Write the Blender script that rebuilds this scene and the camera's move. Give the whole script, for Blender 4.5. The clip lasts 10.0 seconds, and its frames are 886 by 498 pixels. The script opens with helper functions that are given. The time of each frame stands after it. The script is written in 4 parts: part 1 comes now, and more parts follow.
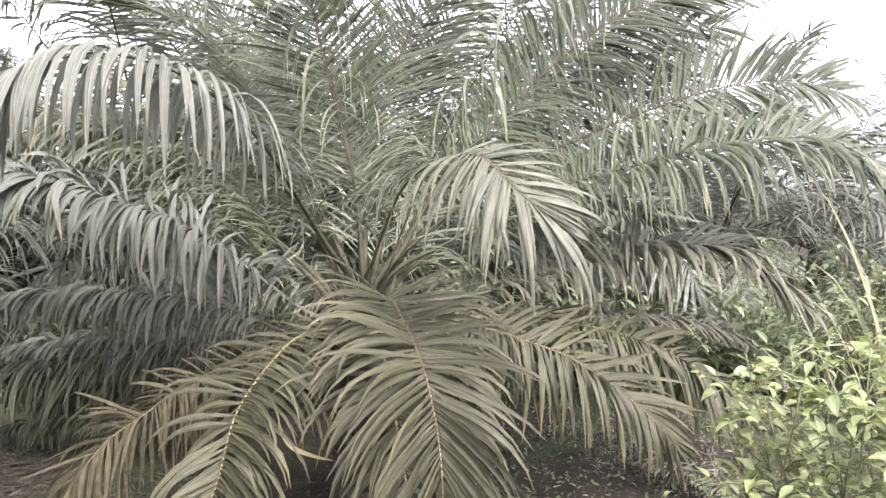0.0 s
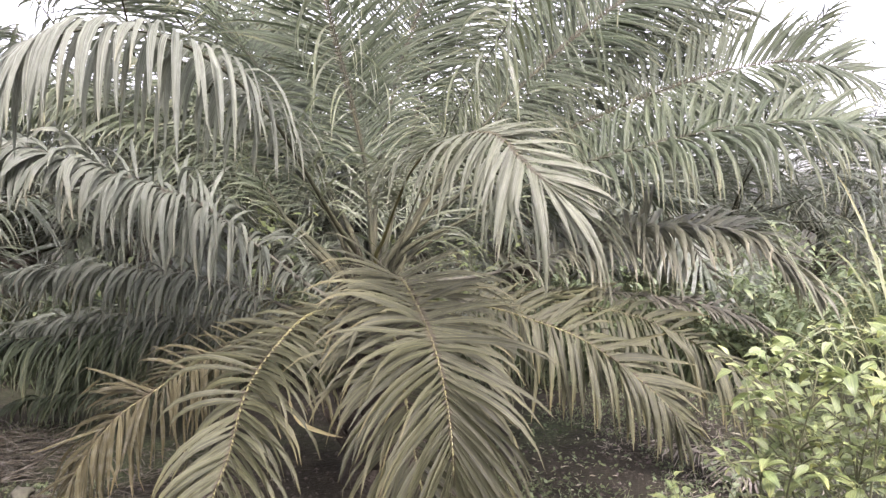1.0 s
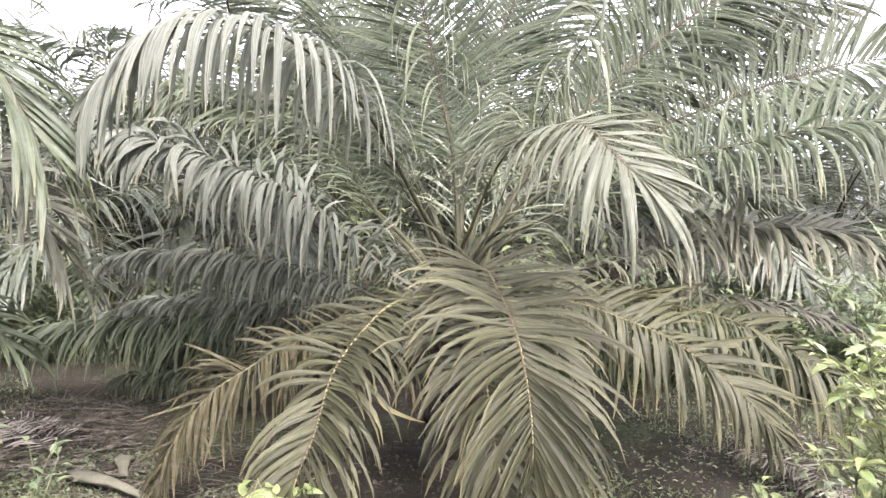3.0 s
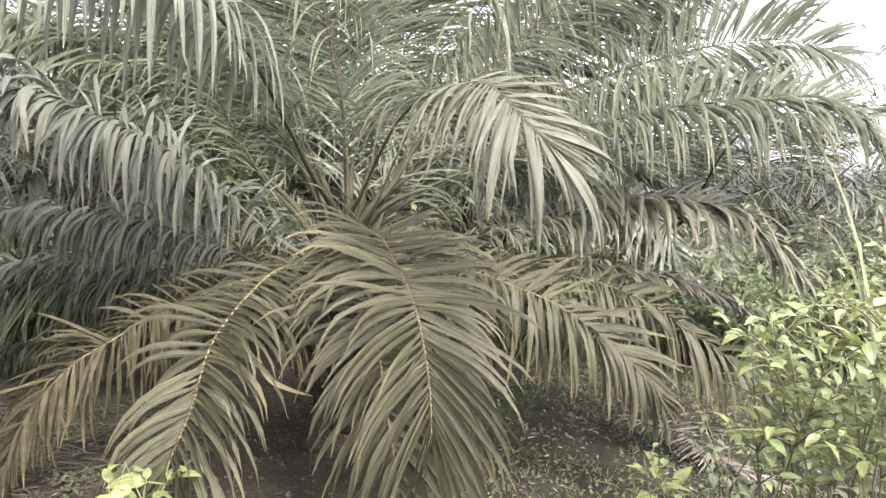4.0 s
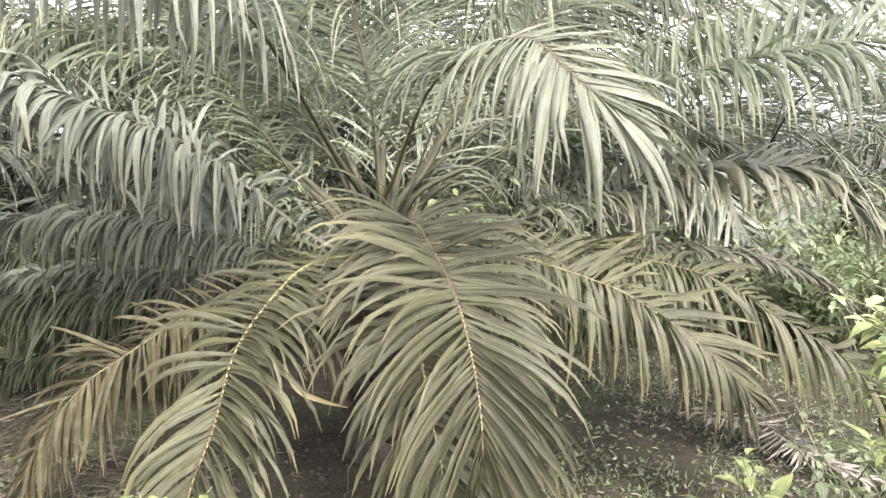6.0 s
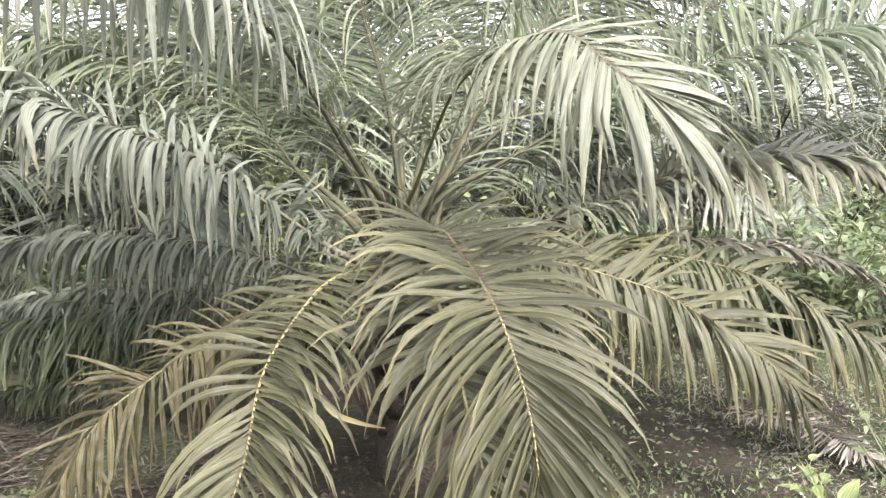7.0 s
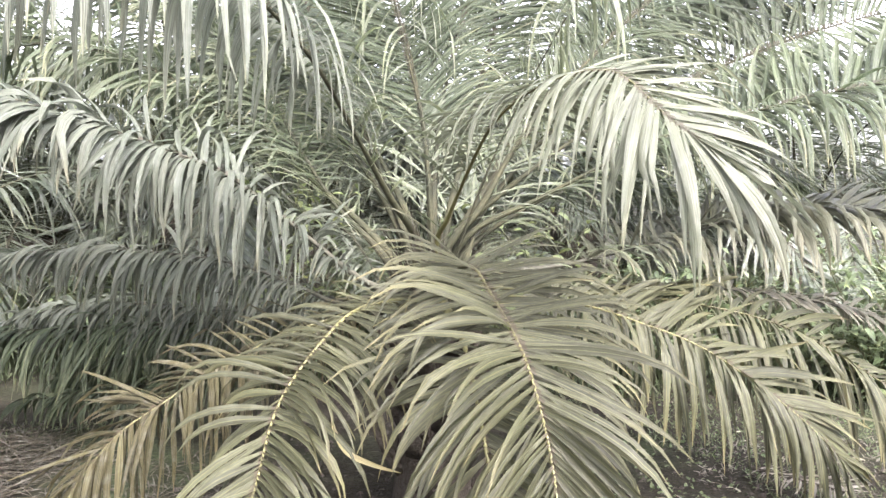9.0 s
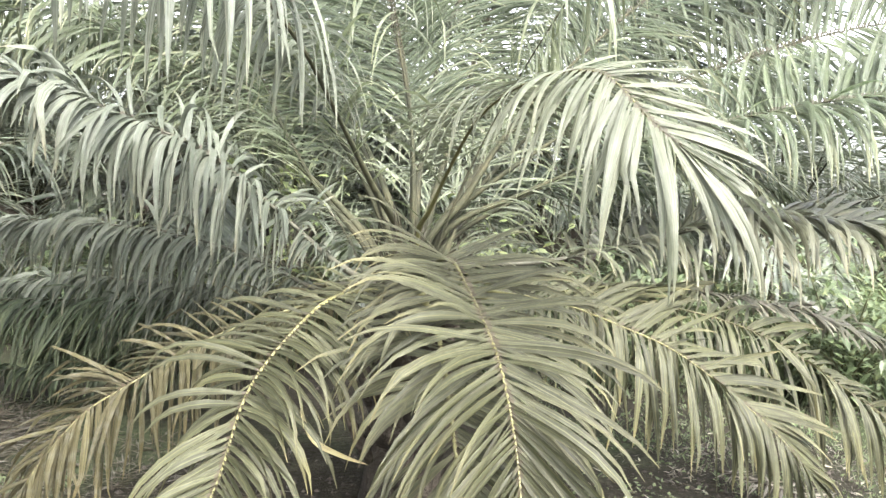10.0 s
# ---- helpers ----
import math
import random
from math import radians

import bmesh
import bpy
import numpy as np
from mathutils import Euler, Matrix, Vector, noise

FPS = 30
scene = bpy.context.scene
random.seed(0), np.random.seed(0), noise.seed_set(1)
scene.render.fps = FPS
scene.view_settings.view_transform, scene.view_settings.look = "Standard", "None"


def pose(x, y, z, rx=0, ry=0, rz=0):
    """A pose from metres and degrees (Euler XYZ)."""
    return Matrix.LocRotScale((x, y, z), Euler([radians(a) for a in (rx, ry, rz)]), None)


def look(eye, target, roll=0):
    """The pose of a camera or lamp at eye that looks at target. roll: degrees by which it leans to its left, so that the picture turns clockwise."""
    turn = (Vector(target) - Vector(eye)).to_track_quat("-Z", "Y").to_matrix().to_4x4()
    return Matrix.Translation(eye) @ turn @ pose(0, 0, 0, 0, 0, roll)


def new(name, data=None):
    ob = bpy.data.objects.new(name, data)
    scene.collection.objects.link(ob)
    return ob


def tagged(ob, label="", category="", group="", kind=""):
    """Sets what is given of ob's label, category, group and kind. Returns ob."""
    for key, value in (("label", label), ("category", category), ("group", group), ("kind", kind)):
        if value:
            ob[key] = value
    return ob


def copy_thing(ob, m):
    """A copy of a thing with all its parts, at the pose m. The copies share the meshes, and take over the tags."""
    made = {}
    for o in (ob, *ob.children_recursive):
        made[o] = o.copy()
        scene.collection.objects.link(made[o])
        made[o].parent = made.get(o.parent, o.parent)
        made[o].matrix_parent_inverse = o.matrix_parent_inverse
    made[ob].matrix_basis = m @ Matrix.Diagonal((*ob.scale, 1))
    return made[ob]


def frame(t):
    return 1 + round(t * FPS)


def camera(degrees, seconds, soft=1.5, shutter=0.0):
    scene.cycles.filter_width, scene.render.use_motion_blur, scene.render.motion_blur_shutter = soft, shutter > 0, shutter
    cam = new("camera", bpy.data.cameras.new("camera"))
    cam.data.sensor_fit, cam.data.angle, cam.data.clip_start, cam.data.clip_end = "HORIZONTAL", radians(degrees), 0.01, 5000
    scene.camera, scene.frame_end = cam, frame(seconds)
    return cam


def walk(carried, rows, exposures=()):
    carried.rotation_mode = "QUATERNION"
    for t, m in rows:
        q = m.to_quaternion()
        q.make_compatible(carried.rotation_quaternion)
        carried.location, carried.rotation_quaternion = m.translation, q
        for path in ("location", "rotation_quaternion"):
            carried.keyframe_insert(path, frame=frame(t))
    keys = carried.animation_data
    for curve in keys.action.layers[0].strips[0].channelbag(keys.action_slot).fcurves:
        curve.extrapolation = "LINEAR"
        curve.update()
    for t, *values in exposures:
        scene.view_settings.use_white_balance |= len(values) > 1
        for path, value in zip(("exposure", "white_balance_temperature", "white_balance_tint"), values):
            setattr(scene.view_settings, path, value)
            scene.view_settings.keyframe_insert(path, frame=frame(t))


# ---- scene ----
cam = camera(62.5, 10.0, soft=1.4)
PATH = [
    (0, (0.0, 0.0, 1.536), (-0.018, 1.999, 1.485), -0.5),
    (0.5, (0.004, 0.027, 1.516), (-0.037, 2.026, 1.466), -1.0),
    (1, (-0.028, 0.01, 1.519), (-0.06, 2.007, 1.421), -0.0),
    (1.5, (-0.161, -0.145, 1.493), (-0.239, 1.85, 1.37), 2.8),
    (2, (-0.136, -0.154, 1.473), (-0.388, 1.824, 1.32), 2.7),
    (2.2, (-0.128, -0.159, 1.462), (-0.427, 1.814, 1.327), 2.5),
    (3.3, (-0.018, 0.045, 1.456), (-0.223, 2.033, 1.372), -0.1),
    (3.5, (-0.06, 0.082, 1.451), (-0.18, 2.076, 1.358), -0.4),
    (4, (-0.133, 0.139, 1.428), (-0.048, 2.13, 1.268), 3.2),
    (4.5, (-0.126, 0.181, 1.407), (-0.102, 2.172, 1.219), 0.3),
    (5, (-0.098, 0.346, 1.382), (-0.076, 2.341, 1.238), 3.0),
    (5.5, (-0.085, 0.438, 1.381), (-0.147, 2.43, 1.211), 0.9),
    (5.7, (-0.084, 0.47, 1.378), (-0.151, 2.458, 1.172), 0.6),
    (6.8, (-0.219, 0.614, 1.432), (-0.211, 2.609, 1.289), -2.9),
    (7, (-0.231, 0.641, 1.408), (-0.271, 2.631, 1.215), -2.5),
    (7.5, (-0.232, 0.73, 1.412), (-0.197, 2.717, 1.182), -2.2),
    (8, (-0.231, 0.767, 1.433), (-0.244, 2.755, 1.216), -0.9),
    (8.5, (-0.23, 0.762, 1.437), (-0.385, 2.749, 1.276), -0.1),
    (9, (-0.227, 0.747, 1.445), (-0.352, 2.739, 1.319), 0.6),
    (9.5, (-0.227, 0.739, 1.448), (-0.308, 2.729, 1.268), 3.5),
    (10, (-0.198, 0.77, 1.475), (-0.288, 2.761, 1.308), 3.5),
]
EXPOSURES = [(0.0, 3.15, 6180, 28), (1.0, 3.03, 6300, 28), (2.0, 3.36, 6420, 24), (3.5, 3.34, 6170, 25), (4.0, 3.13, 6400, 23), (4.5, 3.13, 6450, 20), (5.5, 3.36, 6450, 19), (7.0, 3.53, 6350, 18), (8.0, 3.71, 6250, 19), (9.0, 3.69, 6180, 21), (9.5, 3.68, 6200, 20), (10.0, 3.70, 6280, 13)]
walk(cam, [(t, look(eye, target, roll)) for t, eye, target, roll in PATH], EXPOSURES)

# ---- light ----
world = bpy.data.worlds.new("sky")
scene.world = world
world.use_nodes = True
wn, wl = world.node_tree.nodes, world.node_tree.links
wn.clear()
SUN_ELEVATION, SUN_ROTATION = radians(50), radians(150)
sky = wn.new("ShaderNodeTexSky")
sky.sky_type, sky.sun_disc = "NISHITA", False
sky.sun_elevation, sky.sun_rotation = SUN_ELEVATION, SUN_ROTATION
sky.air_density, sky.dust_density, sky.ozone_density = 1.0, 5.0, 1.0
pale = wn.new("ShaderNodeHueSaturation")
pale.inputs["Saturation"].default_value = 0.25
back = wn.new("ShaderNodeBackground")
back.inputs["Strength"].default_value = 0.15
wout = wn.new("ShaderNodeOutputWorld")
wl.new(sky.outputs[0], pale.inputs["Color"])
wl.new(pale.outputs[0], back.inputs["Color"])
wl.new(back.outputs[0], wout.inputs["Surface"])
sun = new("sun", bpy.data.lights.new("sun", "SUN"))
sun.data.energy, sun.data.angle, sun.data.color = 1.5, radians(20), (1.0, 0.96, 0.90)
toward = Vector((math.sin(SUN_ROTATION) * math.cos(SUN_ELEVATION), math.cos(SUN_ROTATION) * math.cos(SUN_ELEVATION), math.sin(SUN_ELEVATION)))
sun.matrix_world = look(toward * 30, (0, 0, 0))


# ---- materials ----
def nodes_of(name):
    m = bpy.data.materials.new(name)
    m.use_nodes = True
    n, l = m.node_tree.nodes, m.node_tree.links
    return m, n, l, n["Principled BSDF"], n["Material Output"]


def ramp(n, stops):
    r = n.new("ShaderNodeValToRGB")
    while len(r.color_ramp.elements) < len(stops):
        r.color_ramp.elements.new(0.5)
    for e, (at, c) in zip(r.color_ramp.elements, stops):
        e.position, e.color = at, (*c, 1)
    return r


def noise_node(n, l, scale, detail=4.0, coord=None):
    t = n.new("ShaderNodeTexNoise")
    t.inputs["Scale"].default_value, t.inputs["Detail"].default_value = scale, detail
    if coord is not None:
        l.new(coord, t.inputs["Vector"])
    return t


def mix_colour(n, l, fac, a, b):
    x = n.new("ShaderNodeMix")
    x.data_type = "RGBA"
    for value, socket in ((fac, x.inputs["Factor"]), (a, x.inputs[6]), (b, x.inputs[7])):
        if isinstance(value, (int, float)):
            socket.default_value = value
        elif isinstance(value, tuple):
            socket.default_value = (*value, 1)
        else:
            l.new(value, socket)
    return x.outputs[2]


def sums(n, l, op, a, b):
    x = n.new("ShaderNodeMath")
    x.operation = op
    for value, socket in ((a, x.inputs[0]), (b, x.inputs[1])):
        if isinstance(value, (int, float)):
            socket.default_value = value
        else:
            l.new(value, socket)
    return x.outputs[0]


def leaf_material(name, dark, light, tip, rib, rough=0.42, through_light=0.38, dust=0.22, dusty=(0.26, 0.26, 0.24), gloss=0.5, vein=0.3, edge=0.14):
    """A leaf blade: u runs across it, v from its base to its tip."""
    m, n, l, bsdf, out = nodes_of(name)
    info, geo, uv, tc = n.new("ShaderNodeObjectInfo"), n.new("ShaderNodeNewGeometry"), n.new("ShaderNodeUVMap"), n.new("ShaderNodeTexCoord")
    sep = n.new("ShaderNodeSeparateXYZ")
    l.new(uv.outputs[0], sep.inputs[0])
    u, v = sep.outputs[0], sep.outputs[1]
    rand = sums(n, l, "FRACT", sums(n, l, "ADD", info.outputs["Random"], geo.outputs["Random Per Island"]), 0.0)
    big = noise_node(n, l, 2.3, 3.0, tc.outputs["Object"])
    fine = noise_node(n, l, 26.0, 3.0, tc.outputs["Object"])
    tone = sums(n, l, "ADD", sums(n, l, "MULTIPLY", rand, 0.55), sums(n, l, "MULTIPLY", big.outputs[0], 0.5))
    colour = mix_colour(n, l, tone, dark, light)
    # browned tips, more on some leaves than on others
    worn = sums(n, l, "MULTIPLY", sums(n, l, "POWER", v, 6.0), sums(n, l, "MULTIPLY", sums(n, l, "POWER", rand, 2.0), 0.9))
    colour = mix_colour(n, l, worn, colour, tip)
    # pale dust in blotches
    r = ramp(n, [(0.48, (0, 0, 0)), (0.72, (1, 1, 1))])
    l.new(fine.outputs[0], r.inputs[0])
    colour = mix_colour(n, l, sums(n, l, "MULTIPLY", r.outputs[0], dust), colour, dusty)
    # fine streaks along the blade
    stretch = n.new("ShaderNodeCombineXYZ")
    l.new(sums(n, l, "MULTIPLY", u, 13.0), stretch.inputs[0])
    l.new(sums(n, l, "MULTIPLY", v, 1.6), stretch.inputs[1])
    l.new(sums(n, l, "MULTIPLY", rand, 37.0), stretch.inputs[2])
    streak = noise_node(n, l, 1.0, 3.0, stretch.outputs[0])
    value = n.new("ShaderNodeHueSaturation")
    l.new(sums(n, l, "ADD", sums(n, l, "MULTIPLY", streak.outputs[0], 2.9), -0.45), value.inputs["Value"])
    l.new(colour, value.inputs["Color"])
    colour = value.outputs[0]
    # the midrib
    away = sums(n, l, "ABSOLUTE", sums(n, l, "SUBTRACT", u, 0.5), 0.0)
    colour = mix_colour(n, l, sums(n, l, "MULTIPLY", sums(n, l, "LESS_THAN", away, 0.05), vein), colour, rib)
    # paler edges
    colour = mix_colour(n, l, sums(n, l, "MULTIPLY", sums(n, l, "GREATER_THAN", away, 0.44), sums(n, l, "MULTIPLY", rand, 2.0 * edge)), colour, rib)
    # the brown joint at the leaflet's foot
    colour = mix_colour(n, l, sums(n, l, "MULTIPLY", sums(n, l, "LESS_THAN", v, 0.035), 0.75), colour, (0.035, 0.026, 0.015))
    l.new(colour, bsdf.inputs["Base Color"])
    bsdf.inputs["Roughness"].default_value = rough
    bsdf.inputs["Specular IOR Level"].default_value = gloss
    # veins along the blade
    veins = n.new("ShaderNodeTexWave")
    veins.bands_direction = "X"
    veins.inputs["Scale"].default_value, veins.inputs["Distortion"].default_value = 4.0, 0.4
    l.new(uv.outputs[0], veins.inputs["Vector"])
    bump = n.new("ShaderNodeBump")
    bump.inputs["Strength"].default_value, bump.inputs["Distance"].default_value = 0.35, 0.002
    l.new(sums(n, l, "ADD", veins.outputs["Fac"], fine.outputs[0]), bump.inputs["Height"])
    l.new(bump.outputs[0], bsdf.inputs["Normal"])
    glow = n.new("ShaderNodeBsdfTranslucent")
    l.new(colour, glow.inputs["Color"])
    mixer = n.new("ShaderNodeMixShader")
    mixer.inputs[0].default_value = through_light
    l.new(bsdf.outputs[0], mixer.inputs[1])
    l.new(glow.outputs[0], mixer.inputs[2])
    l.new(mixer.outputs[0], out.inputs["Surface"])
    return m


def rough_material(name, stops, scale, rough=0.85, bump_by=0.02, strength=0.6, fine=9.0, gloss=0.2):
    m, n, l, bsdf, out = nodes_of(name)
    tc, info = n.new("ShaderNodeTexCoord"), n.new("ShaderNodeObjectInfo")
    big, small = noise_node(n, l, scale, 6.0, tc.outputs["Object"]), noise_node(n, l, scale * fine, 5.0, tc.outputs["Object"])
    r = ramp(n, stops)
    l.new(sums(n, l, "ADD", sums(n, l, "MULTIPLY", big.outputs[0], 0.6), sums(n, l, "MULTIPLY", small.outputs[0], 0.4)), r.inputs[0])
    hue = n.new("ShaderNodeHueSaturation")
    l.new(sums(n, l, "ADD", sums(n, l, "MULTIPLY", info.outputs["Random"], 0.4), 0.8), hue.inputs["Value"])
    l.new(r.outputs[0], hue.inputs["Color"])
    l.new(hue.outputs[0], bsdf.inputs["Base Color"])
    bsdf.inputs["Roughness"].default_value = rough
    bsdf.inputs["Specular IOR Level"].default_value = gloss
    b = n.new("ShaderNodeBump")
    b.inputs["Strength"].default_value, b.inputs["Distance"].default_value = strength, bump_by
    l.new(small.outputs[0], b.inputs["Height"])
    l.new(b.outputs[0], bsdf.inputs["Normal"])
    return m


M_OLIVE = leaf_material("old_palm_leaf", (0.0158, 0.0170, 0.0074), (0.0472, 0.0496, 0.0240), (0.145, 0.120, 0.050), (0.135, 0.130, 0.050), rough=0.55, dust=0.10, gloss=0.3, dusty=(0.16, 0.155, 0.115), edge=0.22)
# Paler leaf for one frond; the glare on it is put into the colour.
M_GLARE_PALE = leaf_material("glare_pale_palm_leaf", (0.051, 0.058, 0.035), (0.087, 0.095, 0.060), (0.155, 0.150, 0.09), (0.17, 0.175, 0.11), rough=0.5, gloss=0.35, dust=0.12, through_light=0.45)
# Greyed, lightened leaf: haze over the upper left arch, painted as leaf colour.
M_HAZED = leaf_material("hazed_palm_leaf", (0.072, 0.081, 0.060), (0.118, 0.128, 0.098), (0.155, 0.150, 0.09), (0.13, 0.14, 0.09), rough=0.55, gloss=0.25, dust=0.12, through_light=0.5)
M_GREEN = leaf_material("green_palm_leaf", (0.025, 0.037, 0.0175), (0.072, 0.086, 0.046), (0.17, 0.155, 0.08), (0.12, 0.13, 0.08), rough=0.45, gloss=0.3, dust=0.12, dusty=(0.24, 0.25, 0.24), through_light=0.45)
# Leaf tone of the left tiers, with their dimmer light put into the colour.
M_LEFT_TIER = leaf_material("left_tier_palm_leaf", (0.035, 0.044, 0.029), (0.086, 0.094, 0.068), (0.16, 0.14, 0.08), (0.12, 0.125, 0.09), rough=0.55, gloss=0.25, dust=0.16, dusty=(0.20, 0.205, 0.20))
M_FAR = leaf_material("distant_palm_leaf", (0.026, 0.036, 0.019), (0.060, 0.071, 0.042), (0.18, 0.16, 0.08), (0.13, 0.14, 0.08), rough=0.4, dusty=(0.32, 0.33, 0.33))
M_MID = leaf_material("greyed_palm_leaf", (0.036, 0.039, 0.022), (0.084, 0.086, 0.055), (0.16, 0.14, 0.08), (0.13, 0.13, 0.08), rough=0.5, gloss=0.3, dust=0.14, dusty=(0.20, 0.20, 0.17))
# Deeper green copy; shade among rear and lowest fronds is put into it.
M_DEEP_SHADED = leaf_material("deep_green_shaded_palm_leaf", (0.0150, 0.0235, 0.0105), (0.044, 0.0560, 0.0270), (0.14, 0.13, 0.06), (0.09, 0.10, 0.06), rough=0.5, gloss=0.25, dust=0.06, dusty=(0.18, 0.20, 0.17))
M_ASH = leaf_material("bleached_palm_leaf", (0.100, 0.095, 0.066), (0.210, 0.200, 0.148), (0.15, 0.13, 0.10), (0.22, 0.205, 0.17), rough=0.75, gloss=0.2, through_light=0.15)
M_WITHER = leaf_material("withering_palm_leaf", (0.0180, 0.0160, 0.0075), (0.0500, 0.0455, 0.0215), (0.115, 0.088, 0.043), (0.120, 0.105, 0.050), rough=0.7, gloss=0.15, dust=0.1)
M_DRY = leaf_material("dry_palm_leaf", (0.0135, 0.0114, 0.0068), (0.035, 0.0300, 0.0185), (0.06, 0.049, 0.032), (0.095, 0.082, 0.056), rough=0.75, gloss=0.2, through_light=0.12)
M_WISP = leaf_material("basal_leaflet", (0.030, 0.041, 0.018), (0.086, 0.100, 0.048), (0.14, 0.145, 0.065), (0.12, 0.13, 0.07), rough=0.5, through_light=0.4)
M_STRAW = leaf_material("straw", (0.055, 0.049, 0.037), (0.135, 0.120, 0.093), (0.10, 0.088, 0.068), (0.16, 0.145, 0.115), rough=0.75, through_light=0.15)
M_SHRUB = leaf_material("shrub_leaf", (0.066, 0.098, 0.027), (0.150, 0.178, 0.064), (0.30, 0.27, 0.06), (0.20, 0.23, 0.10), rough=0.4, through_light=0.4, dust=0.1)
M_BUSH = leaf_material("bush_leaf", (0.036, 0.058, 0.023), (0.088, 0.114, 0.050), (0.27, 0.25, 0.09), (0.18, 0.22, 0.10), rough=0.45, through_light=0.4, dust=0.12)
M_CREEPER = leaf_material("low_weed_leaf", (0.032, 0.050, 0.021), (0.080, 0.100, 0.044), (0.16, 0.15, 0.06), (0.10, 0.13, 0.06), rough=0.6, through_light=0.3, dust=0.1, gloss=0.25)
M_WEED = leaf_material("weed_leaf", (0.040, 0.060, 0.026), (0.100, 0.122, 0.056), (0.25, 0.22, 0.07), (0.18, 0.22, 0.08), rough=0.5, through_light=0.35, dust=0.15)
M_THICKET = leaf_material("thicket_leaf", (0.024, 0.036, 0.015), (0.066, 0.082, 0.038), (0.20, 0.18, 0.06), (0.10, 0.12, 0.05), rough=0.6, gloss=0.25, through_light=0.35, dust=0.12)
M_GRASS = leaf_material("grass_blade", (0.055, 0.072, 0.033), (0.145, 0.155, 0.082), (0.28, 0.23, 0.10), (0.15, 0.17, 0.07), rough=0.55, dust=0.1)
M_RACHIS = rough_material("palm_leaf_stalk", [(0.3, (0.035, 0.034, 0.014)), (0.55, (0.075, 0.072, 0.027)), (0.75, (0.120, 0.112, 0.045))], 7.0, 0.5, 0.004, 0.3)
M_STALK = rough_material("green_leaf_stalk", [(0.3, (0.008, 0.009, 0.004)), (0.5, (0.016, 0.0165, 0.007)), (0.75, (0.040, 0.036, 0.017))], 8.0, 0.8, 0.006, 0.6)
M_GREYSTALK = rough_material("grey_leaf_stalk", [(0.3, (0.018, 0.018, 0.011)), (0.55, (0.036, 0.035, 0.023)), (0.8, (0.070, 0.067, 0.048))], 9.0, 0.7, 0.004, 0.4)
M_BARK = rough_material("palm_trunk", [(0.3, (0.018, 0.015, 0.011)), (0.6, (0.045, 0.037, 0.027)), (0.85, (0.095, 0.079, 0.060))], 6.0, 0.9, 0.03, 0.9)
M_CLOD = rough_material("soil_clod", [(0.3, (0.012, 0.0095, 0.008)), (0.55, (0.030, 0.025, 0.020)), (0.8, (0.075, 0.063, 0.050))], 14.0, 0.95, 0.004, 0.6)
M_STEM = rough_material("green_stem", [(0.3, (0.035, 0.040, 0.018)), (0.7, (0.085, 0.085, 0.042))], 12.0, 0.6, 0.002, 0.3)


# ---- building helpers ----
class Blades:
    """Gathers leaf blades (strips with a folded midrib) into one mesh."""

    def __init__(self):
        self.verts, self.faces, self.uvs = [], [], []

    def strip(self, centres, sides, normals, widths, fold=0.16):
        base, last = len(self.verts), len(centres) - 1
        for k, (c, s, nrm, w) in enumerate(zip(centres, sides, normals, widths)):
            self.verts += [c - s * w / 2 + nrm * w * fold, c, c + s * w / 2 + nrm * w * fold]
            if k:
                a, b = base + 3 * (k - 1), base + 3 * k
                v0, v1 = (k - 1) / last, k / last
                self.faces += [(a, a + 1, b + 1, b), (a + 1, a + 2, b + 2, b + 1)]
                self.uvs += [0, v0, 0.5, v0, 0.5, v1, 0, v1, 0.5, v0, 1, v0, 1, v1, 0.5, v1]

    def mesh(self, name, material):
        me = bpy.data.meshes.new(name)
        me.from_pydata([tuple(v) for v in self.verts], [], self.faces)
        layer = me.uv_layers.new(name="UVMap")
        layer.data.foreach_set("uv", self.uvs)
        me.polygons.foreach_set("use_smooth", [True] * len(me.polygons))
        me.materials.append(material)
        return me


def under(ob, parent):
    ob.parent = parent
    return ob


def part(name, bm, material, parent, label=""):
    me = bpy.data.meshes.new(name)
    bm.to_mesh(me)
    bm.free()
    me.polygons.foreach_set("use_smooth", [True] * len(me.polygons))
    me.materials.append(material)
    return tagged(under(new(name, me), parent), label)


def tube(bm, pts, radii, sides=7, flat=1.0, ref=Vector((0, 0, 1))):
    """A tapered tube through pts; flat squeezes it along ref."""
    rings = []
    for k, p in enumerate(pts):
        t = (pts[min(k + 1, len(pts) - 1)] - pts[max(k - 1, 0)]).normalized()
        s = t.cross(ref)
        s = s.normalized() if s.length > 1e-3 else Vector((1, 0, 0))
        n = s.cross(t)
        rings.append([bm.verts.new(p + (s * math.cos(a) + n * math.sin(a) * flat) * radii[k]) for a in (2 * math.pi * i / sides for i in range(sides))])
    for a, b in zip(rings, rings[1:]):
        for i in range(sides):
            bm.faces.new((a[i], a[(i + 1) % sides], b[(i + 1) % sides], b[i]))
    bm.faces.new(rings[0][::-1])
    bm.faces.new(rings[-1])


